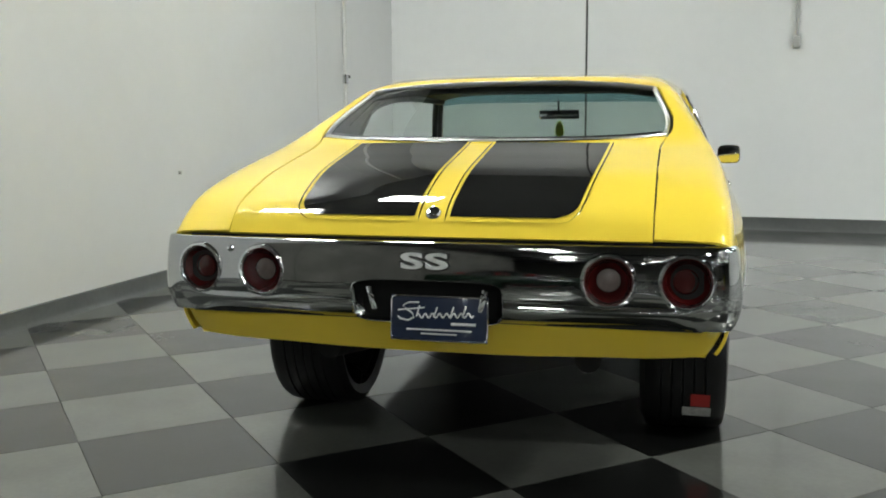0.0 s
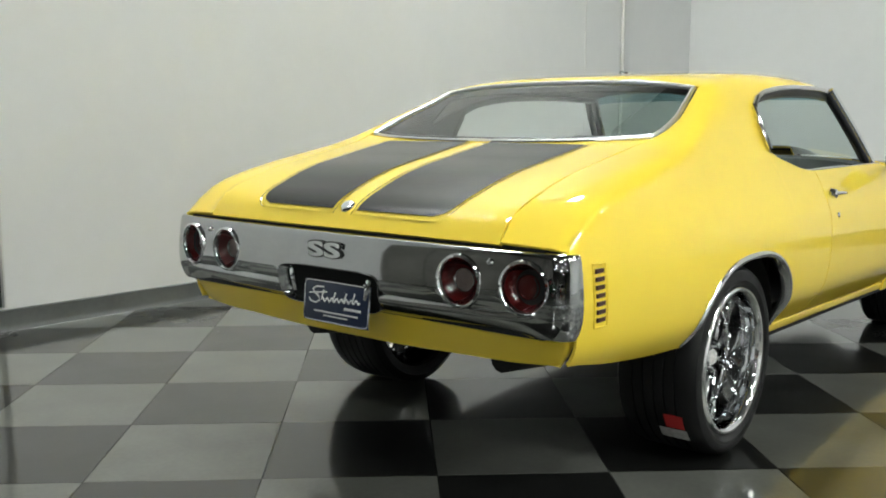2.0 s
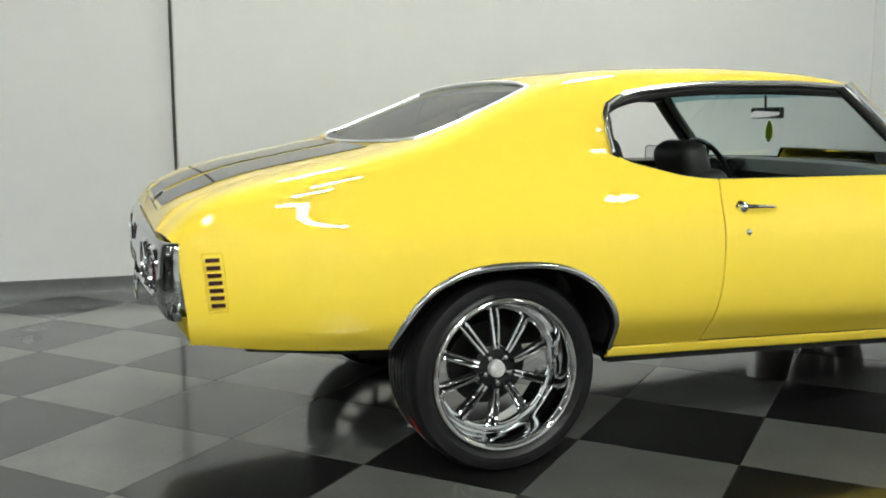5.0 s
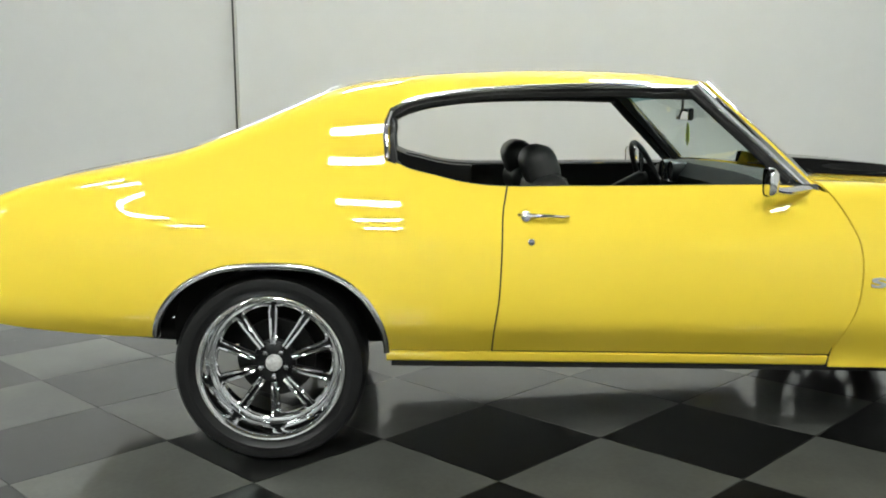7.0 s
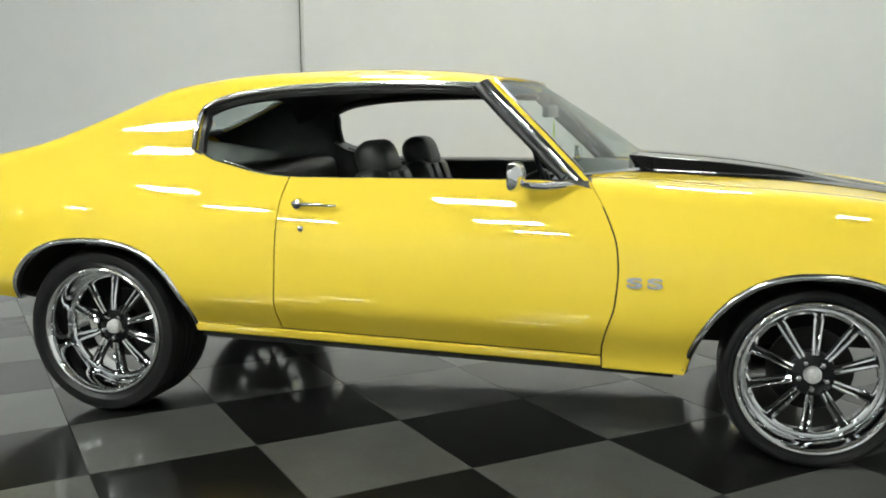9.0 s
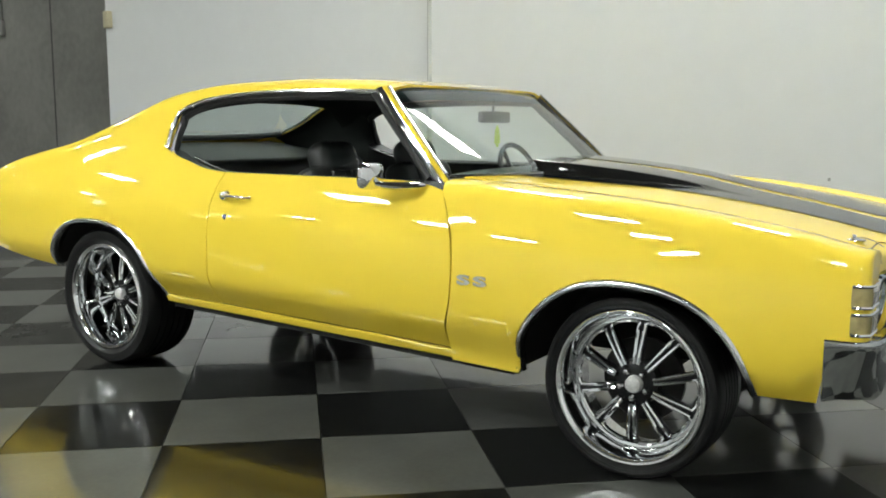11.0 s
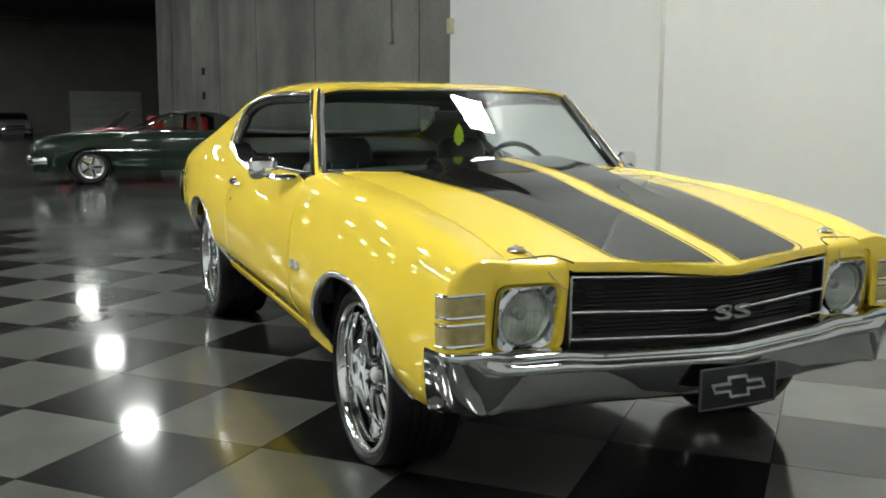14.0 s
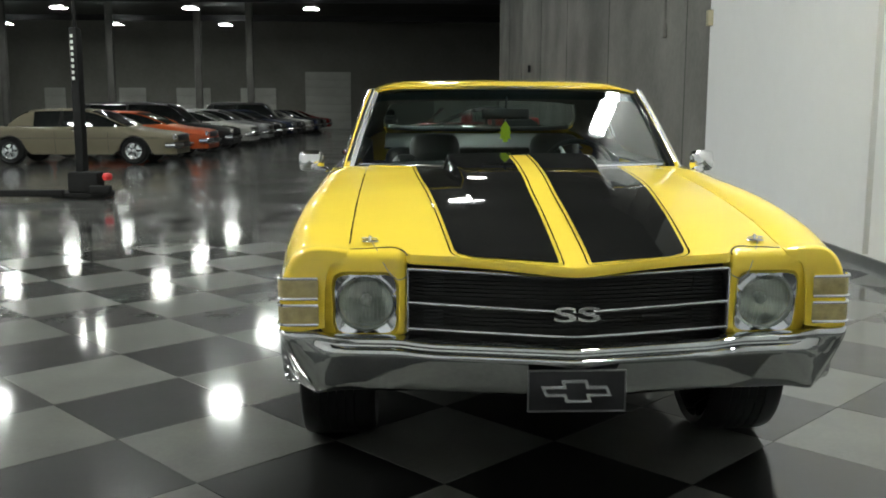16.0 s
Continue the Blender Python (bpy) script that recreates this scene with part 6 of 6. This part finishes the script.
for z in (1.85, 2.58):
    tagged(part("junction_box", rounded(-3.38, -24.8, z, 0.08, 0.16, 0.22, 0.015), STEEL_DARK), "small dark box on the concrete wall", "junction box")


# ---- parked cars in the hall ----
def parked_car(label, paint, m, L=5.0, W=1.88, H=1.35, roof_mat=None, rim_r=0.19, cabin=(-1.35, 0.75), hood_z=0.92, open_top=False, seat=None, top=0.99, group=""):
    """A plain but complete car, front towards +y in its own frame."""
    h = L / 2
    car_ob = thing("parked_car", label, "car", m, group)
    wy = (h - 0.95, -h + 1.15)
    hw = spline([(-h, W * 0.40), (-h + 0.08, W * 0.445), (-h + 0.35, W * 0.482), (-h / 2, W * 0.5), (h / 2, W * 0.5), (h - 0.4, W * 0.482), (h - 0.10, W * 0.447), (h, W * 0.40)])
    tz = spline([(-h, hood_z * 0.76), (-h + 0.04, hood_z * 0.90), (-h + 0.14, hood_z * 0.97), (-h + 0.4, hood_z * 1.02), (cabin[0] - 0.1, top * 0.99), (cabin[1] + 0.3, top * 0.985), (h - 0.7, hood_z * 0.965), (h - 0.2, hood_z * 0.90), (h - 0.05, hood_z * 0.84), (h, hood_z * 0.70)])
    ys_ = [-h, -h + 0.02, -h + 0.05] + lin(-h + 0.09, h - 0.09, 47) + [h - 0.05, h - 0.02, h]
    rows = []
    for y in ys_:
        zb = 0.24
        for c in wy:
            zb = max(zb, arch(y, c, 0.40, 0.24, 0.68, 2.3, 2.0))
        w, t = hw(y), tz(y)
        sec = []
        for k in lin(0, 1, 9):
            z = zb + (t - 0.12 - zb) * k
            sec.append((w - 0.05 * (1 - smooth(0.25, 0.55, z)) - 0.03 * smooth(0.7, 0.95, z), z))
        sec += [(w - 0.06, t - 0.04), (w - 0.13, t - 0.005), (w * 0.5, t + 0.012), (0, t + 0.018)]
        rows.append([(x, y, z) for x, z in sec] + [(-x, y, z) for x, z in sec[-2::-1]])
    bm = rows_mesh(rows)
    for r in (rows[0], rows[-1]):
        bm.faces.new([bm.verts.new(p) for p in r])
    face_out(bm, (0, 0, 0.5))
    part("body", bm, paint, car_ob)
    # cabin
    y0, y1 = cabin
    if not open_top:
        z0 = top - 0.03
        crown = spline([(y0 - 0.62, z0), (y0 - 0.50, z0 + 0.07), (y0 - 0.05, H - 0.055), (y0 + 0.25, H - 0.012), ((y0 + y1) / 2, H), (y1 - 0.55, H - 0.012), (y1 - 0.28, H - 0.05), (y1 + 0.36, z0 + 0.07), (y1 + 0.50, z0)])
        foot = spline([(y0 - 0.62, W * 0.38), (y0 - 0.3, W * 0.43), (y0 + 0.1, W * 0.452), (y1 - 0.2, W * 0.452), (y1 + 0.2, W * 0.43), (y1 + 0.50, W * 0.36)])

        def shell(y, s=1, out=0.0):
            """The cabin's cross-section from the window sill up to the roof's middle."""
            hb, w = max(0.001, crown(y) - z0), foot(y)
            return [(s * (x + out), y, z0 + z + out * 0.6) for x, z in ((w, 0), (w - 0.12 * hb, 0.36 * hb), (w - 0.25 * hb, 0.69 * hb), (w - 0.34 * hb, 0.86 * hb), (w - 0.46 * hb, 0.945 * hb), (w - 0.66 * hb, 0.98 * hb), (w * 0.35, 0.995 * hb), (0.0, hb))]

        full = lambda y, out=0.0: shell(y, 1, out) + shell(y, -1, out)[-2::-1]
        part("glasshouse", face_out(rows_mesh([full(y) for y in lin(y0 - 0.62, y1 + 0.50, 36)]), (0, (y0 + y1) / 2, z0)), GLASS if seat else DARK_GLASS, car_ob, "dark car windows")
        rowsr = [full(y, 0.006)[3:-3] for y in lin(y0 - 0.02, y1 - 0.30, 16)]
        part("roof", face_out(rows_mesh(rowsr), (0, 0, 0)), roof_mat or paint, car_ob, solid=0.012)
        for s in (1, -1):
            # windshield pillar, door pillar, rear quarter
            part("pillar", tube(bmesh.new(), [shell(y, s, 0.004)[3] for y in lin(y1 - 0.32, y1 + 0.46, 10)], 0.015, 6), roof_mat or paint, car_ob)
            ym = (y0 + y1) / 2 - 0.12
            part("pillar", face_out(rows_mesh([shell(y, s, 0.005)[:4] for y in (ym - 0.035, ym + 0.035)]), (0, ym, z0)), DARK if not roof_mat else roof_mat, car_ob, solid=0.006)
            part("rear_pillar", face_out(rows_mesh([shell(y, s, 0.006)[:k] for y, k in ((y, 4) for y in lin(y0 - 0.50, y0 + 0.12, 9))]), (0, y0, z0)), roof_mat or paint, car_ob, solid=0.008)
            bm = tube(bmesh.new(), [shell(y, s, 0.006)[0] for y in lin(y0 - 0.55, y1 + 0.45, 16)], 0.009, 6)
            part("window_sill", bm, CHROME_DULL, car_ob)
            for yd in (y1 + 0.1, (y0 + y1) / 2 - 0.25):
                bm = tube(bmesh.new(), [(s * (hw(yd) - 0.05 * (1 - smooth(0.25, 0.55, z)) - 0.03 * smooth(0.7, 0.95, z) + 0.001), yd, z) for z in lin(0.28, tz(yd) - 0.13, 8)], 0.004, 5)
                part("door_gap", bm, DARK, car_ob)
    else:
        rows2 = [[(u * W * 0.42, y1 + 0.2, top - 0.02) for u in lin(-1, 1, 7)], [(u * W * 0.36, y1 - 0.15, H - 0.05) for u in lin(-1, 1, 7)]]
        part("windshield", face_out(rows_mesh(rows2), (0, 0, 1)), GLASS, car_ob)
        part("windshield_frame", tube(bmesh.new(), rows2[0][:1] + rows2[1] + rows2[0][-1:], 0.018, 6), CHROME, car_ob)
        for dx in (-0.2, 0.2):
            rows2 = [[(dx + o, y, tz(y) + 0.024) for o in (-0.09, 0.09)] for y in lin(y1 + 0.35, h - 0.15, 12)]
            part("hood_stripe", face_out(rows_mesh(rows2), (0, 0, 0)), WHITE, car_ob, "white hood stripe", solid=0.002)
    if seat:
        for s in (1, -1):
            part("seat", rounded(s * 0.4, y1 - 0.75, top + 0.02, 0.55, 0.2, 0.45, 0.08), seat, car_ob, "coloured vinyl seat")
        part("rear_seat", rounded(0, y1 - 1.5, top, 1.3, 0.2, 0.3, 0.08), seat, car_ob)
    for y in wy:
        for s in (1, -1):
            mw = pose(s * (W * 0.5 - 0.03), y, 0.33, 0, 0, 0 if s > 0 else 180)
            R = 0.33
            bm = lathe(bmesh.new(), [(rim_r, -0.02), (rim_r + 0.01, 0.0), (R * 0.85, 0.012), (R * 0.97, -0.015), (R, -0.05), (R, -0.18), (R * 0.9, -0.21), (rim_r, -0.2)], 32)
            ty = part("wheel", bm, RUBBER, car_ob, "black tyre")
            ty.matrix_basis = mw
            bm = lathe(bmesh.new(), [(0.0, -0.005), (0.05, -0.006), (0.07, -0.03), (rim_r * 0.78, -0.035), (rim_r * 0.86, -0.012), (rim_r, -0.004), (rim_r + 0.005, -0.03)], 32)
            part("rim", bm, CHROME_DULL, ty, "chrome rim")
            for k in range(5):
                bm = bmesh.new()
                a = 2 * math.pi * k / 5
                tube(bm, [(-0.012, 0.05 * math.cos(a), 0.05 * math.sin(a)), (-0.02, rim_r * 0.85 * math.cos(a), rim_r * 0.85 * math.sin(a))], 0.02, 6)
                part("rim_spoke", bm, STEEL_DARK, ty)
    for s_, y in ((1, h), (-1, -h)):
        path = [(W * 0.47, y - s_ * 0.22), (W * 0.45, y - s_ * 0.02), (W * 0.36, y + s_ * 0.05), (0, y + s_ * 0.07), (-W * 0.36, y + s_ * 0.05), (-W * 0.45, y - s_ * 0.02), (-W * 0.47, y - s_ * 0.22)]
        bm = tube(bmesh.new(), [(x, yy, 0.45) for x, yy in path], 0.055, 8, 1.3)
        part("bumper", bm, CHROME, car_ob, "chrome bumper")
    part("grille", box(bmesh.new(), 0, h - 0.01, 0.62, W * 0.5, 0.04, 0.14, 0.01), STEEL_DARK, car_ob)
    for s in (1, -1):
        for dx in (0.62, 0.76):
            bm = lathe(bmesh.new(), [(0.0, 0.03), (0.05, 0.022), (0.07, 0.0), (0.078, -0.03)], 16, Matrix.Translation((s * W * 0.5 * dx, h - 0.04, 0.63)) @ Matrix.Rotation(radians(90), 4, "Z"))
            part("headlight", bm, HEADLAMP, car_ob)
        bm = tube(bmesh.new(), [(s * (hw(y) - 0.005), y, 0.62) for y in lin(-h + 0.3, h - 0.4, 16)], 0.008, 6)
        part("side_trim", bm, CHROME_DULL, car_ob)
        bm = tube(bmesh.new(), [(s * (hw(y) - 0.028), y, 0.82) for y in (0.1, 0.2, 0.3)], 0.012, 6)
        part("door_handle", bm, CHROME, car_ob)
    return car_ob


DARK_GLASS = mat("dark_car_glass", (0.01, 0.012, 0.012), 0.05, coat=1.0)
P = lambda n, c: mat(n, c, 0.5, coat=0.55, spec=0.2, coat_rough=0.05, noise_scale=1.5, noise_mix=0.08)
GREEN_P, RED_P, TAN_P, ORANGE_P = P("green_paint", (0.003, 0.015, 0.0065)), P("red_paint", (0.22, 0.012, 0.012)), P("champagne_paint", (0.17, 0.152, 0.105)), P("orange_paint", (0.42, 0.07, 0.015))
BLACK_P, WHITE_P, SILVER_P, BLUE_P = P("black_paint", (0.008, 0.008, 0.009)), P("white_paint", (0.34, 0.34, 0.32)), P("silver_paint", (0.20, 0.205, 0.21)), P("dark_blue_paint", (0.015, 0.022, 0.05))
RED_VINYL = mat("red_vinyl", (0.4, 0.015, 0.015), 0.45, noise_scale=10, noise_mix=0.15)
VINYL_ROOF = mat("black_vinyl_roof", (0.01, 0.01, 0.011), 0.55, noise_scale=20, noise_mix=0.3)
parked_car("dark green classic coupe with red seats and black roof", GREEN_P, pose(-0.68, -14.4, 0, 0, 0, -90), 4.75, 1.9, 1.36, VINYL_ROOF, cabin=(-0.95, 0.10), rim_r=0.22, seat=RED_VINYL, group="cars by the concrete wall")
parked_car("red convertible with white stripes and red seats, parked", RED_P, pose(-0.95, -17.6, 0, 0, 0, -90), 4.2, 1.9, 1.38, open_top=True, seat=RED_VINYL, group="cars by the concrete wall")
parked_car("silver classic car with a chrome bumper, parked far off", SILVER_P, pose(2.0, -53.5, 0, 0, 0, 4), 4.9, 1.85, 1.38, group="cars by the concrete wall")
ROW = [("champagne gold sedan parked on the polished floor", TAN_P, 1.42, 4.95), ("bright orange classic coupe parked in a row", ORANGE_P, 1.36, 4.9), ("black classic wagon parked in a row", BLACK_P, 1.62, 5.1),
       ("white classic coupe parked in a row", WHITE_P, 1.38, 5.0), ("silver classic sedan parked in a row", SILVER_P, 1.42, 4.9), ("black classic coupe parked in a row", BLACK_P, 1.36, 5.0),
       ("dark blue classic sedan parked in a row", BLUE_P, 1.40, 4.9), ("black pickup-height car parked in a row", BLACK_P, 1.75, 5.0), ("white classic sedan parked in a row", WHITE_P, 1.40, 4.9),
       ("dark blue coupe parked in a row", BLUE_P, 1.36, 4.9), ("black sedan parked in a row", BLACK_P, 1.40, 4.9), ("red coupe parked at the end of the row", RED_P, 1.36, 4.8)]
for k, (lab, pt, hh, ll) in enumerate(ROW):
    t = k / (len(ROW) - 1)
    fx, fy = 5.95 - 0.06 * k, -18.0 - 3.35 * k
    ang = 90
    c, s_ = math.cos(radians(ang + 90)), math.sin(radians(ang + 90))
    parked_car(lab, pt, pose(fx - c * ll / 2, fy - s_ * ll / 2, 0, 0, 0, ang), ll, 1.85, hh - 0.11, hood_z=0.83, top=0.91, cabin=(-0.9, 0.85) if hh < 1.6 else (-1.9, 0.85), group="row of cars")

# ---- vehicle lift, columns, dock doors ----
LIFT_BLACK = mat("black_powder_coat", (0.007, 0.007, 0.007), 0.7, spec=0.2, noise_scale=6, noise_mix=0.4)
lift = thing("vehicle_lift", "black two-post vehicle lift with a red cap on its base", "vehicle lift", pose(5.25, -8.75, 0))
part("post", rounded(0, 0, 1.22, 0.125, 0.20, 2.44, 0.02), LIFT_BLACK, lift, "tall black steel post")
part("base_plate", rounded(0.0, 0, 0.05, 0.75, 0.55, 0.08, 0.02), LIFT_BLACK, lift)
part("carriage", rounded(-0.08, 0.1, 0.24, 0.44, 0.30, 0.30, 0.03), LIFT_BLACK, lift)
part("swing_arm", rounded(1.5, 0.25, 0.09, 2.6, 0.14, 0.10, 0.02), LIFT_BLACK, lift, "black swing arm near the floor")
part("swing_arm", rounded(-0.33, 0.25, 0.14, 0.30, 0.14, 0.12, 0.02), LIFT_BLACK, lift)
part("cap", lathe(bmesh.new(), [(0.0, 0.10), (0.05, 0.09), (0.07, 0.05), (0.06, 0.0), (0.0, -0.02)], 16, Matrix.Translation((-0.42, 0.2, 0.28)) @ Matrix.Rotation(radians(-90), 4, "Y")), RED_STICKER, lift, "red cap")
for k in range(8):
    part("letter_bar", box(bmesh.new(), 0.02, 0.103, 2.32 - 0.085 * k, 0.035, 0.004, 0.045), DOOR_GREY, lift)
part("top_pole", tube(bmesh.new(), [(0.0, 0, 2.42), (0.0, 0, 3.1)], 0.03, 8), LIFT_BLACK, lift)
for x, y in ((22.2, -47.0), (16.5, -47.0), (11.8, -47.0), (9.0, -47.0)):
    tagged(part("column", box(bmesh.new(), x, y, 3.6, 0.35, 0.35, 7.2, 0.02), COLUMN_GREY), "grey steel hall column", "column", "hall columns")
YELLOW_POST = mat("yellow_post", (0.55, 0.5, 0.04), 0.5, noise_scale=3, noise_mix=0.2)
for x in (14.6, 15.6):
    tagged(part("bollard", rounded(x, -22.5, 0.9, 0.28, 0.28, 1.8, 0.05), YELLOW_POST), "yellow steel post in the hall", "bollard", "yellow posts")


def dock_door(x, w, h):
    d = thing("dock_door", "pale sectional dock door in the far wall", "door", pose(x, -59.9, 0), "dock doors")
    for k in range(int(h / 0.55)):
        part("panel", box(bmesh.new(), 0, 0, 0.275 + 0.55 * k, w, 0.06, 0.54, 0.012), DOOR_GREY, d)


for x, w, h in ((5.85, 3.1, 3.85), (10.6, 2.4, 2.75), (15.0, 2.3, 2.75), (19.1, 1.8, 2.75), (24.3, 1.4, 2.75), (-3.6, 4.4, 3.3)):
    dock_door(x, w, h)
# roof trusses
for y in (-23, -33, -43, -53):
    tr = tagged(part("roof_beam", box(bmesh.new(), 14, y, 6.75, 50, 0.16, 0.35), STEEL_DARK), "dark steel roof beam", "beam", "roof beams", kind="structure")

# ---- floor tiles ----
def tile_mesh(material):
    bm = bmesh.new()
    h = TILE / 2 - 0.0008
    lo = [bm.verts.new((x * h, y * h, -0.006)) for x, y in ((-1, -1), (1, -1), (1, 1), (-1, 1))]
    hi = [bm.verts.new((x * (h - 0.001), y * (h - 0.001), 0.0)) for x, y in ((-1, -1), (1, -1), (1, 1), (-1, 1))]
    bm.faces.new(hi)
    for i in range(4):
        bm.faces.new((lo[i], lo[(i + 1) % 4], hi[(i + 1) % 4], hi[i]))
    me = bpy.data.meshes.new("tile")
    bm.to_mesh(me)
    bm.free()
    me.materials.append(material)
    return me


tile_me = (tile_mesh(TILE_DARK), tile_mesh(TILE_LIGHT))
EDGE_Y = -6.75
cells, border = [], []
for i in range(-30, 31):
    for j in range(-30, 31):
        u, v = (i + 0.5) * TILE + GRID_U, (j + 0.5) * TILE + GRID_V
        p = rot @ Vector((u, v, 0))
        if -3.6 < p.x < 11.5 and p.y < 6.5 - 0.1 * (p.x + 2.93):
            if p.y > EDGE_Y + TILE * 0.72:
                cells.append((abs(p.x - 0.9) * 0.9 + abs(p.y + 0.3) * 0.75, i, j, p))
            elif p.y > EDGE_Y - TILE * 0.72:
                border.append(((i + j) % 2, p))
cells.sort(key=lambda c: c[0])
rest = {0: [], 1: []}
for k, (_, i, j, p) in enumerate(cells):
    c = (i + j) % 2
    if k < 300:
        ob = new("tile", tile_me[c])
        ob.matrix_basis = Matrix.Translation(p) @ rot
        ob.parent = floor
    else:
        rest[c].append(p)
for c, places in rest.items():
    vs, fs = [], []
    h = TILE / 2 - 0.0012
    for p in places:
        b = len(vs)
        for x, y in ((-h, -h), (h, -h), (h, h), (-h, h)):
            vs.append(tuple(p + rot @ Vector((x, y, 0))))
        fs.append((b, b + 1, b + 2, b + 3))
    # tiles cut along the straight southern edge
    for p in [q for k, q in border if k == c]:
        quad = [p + rot @ Vector((x, y, 0)) for x, y in ((-h, -h), (h, -h), (h, h), (-h, h))]
        kept = []
        for q, r in zip(quad, quad[1:] + quad[:1]):
            if q.y >= EDGE_Y:
                kept.append(q)
            if (q.y >= EDGE_Y) != (r.y >= EDGE_Y):
                kept.append(q + (r - q) * (EDGE_Y - q.y) / (r.y - q.y))
        if len(kept) > 2:
            fs.append(tuple(range(len(vs), len(vs) + len(kept))))
            vs += [tuple(v) for v in kept]
    me = bpy.data.meshes.new("outer_tiles")
    me.from_pydata(vs, [], fs)
    me.materials.append((TILE_DARK, TILE_LIGHT)[c])
    ob = new("outer_tiles", me)
    ob.parent = floor
    ob["kind"] = "stuff"
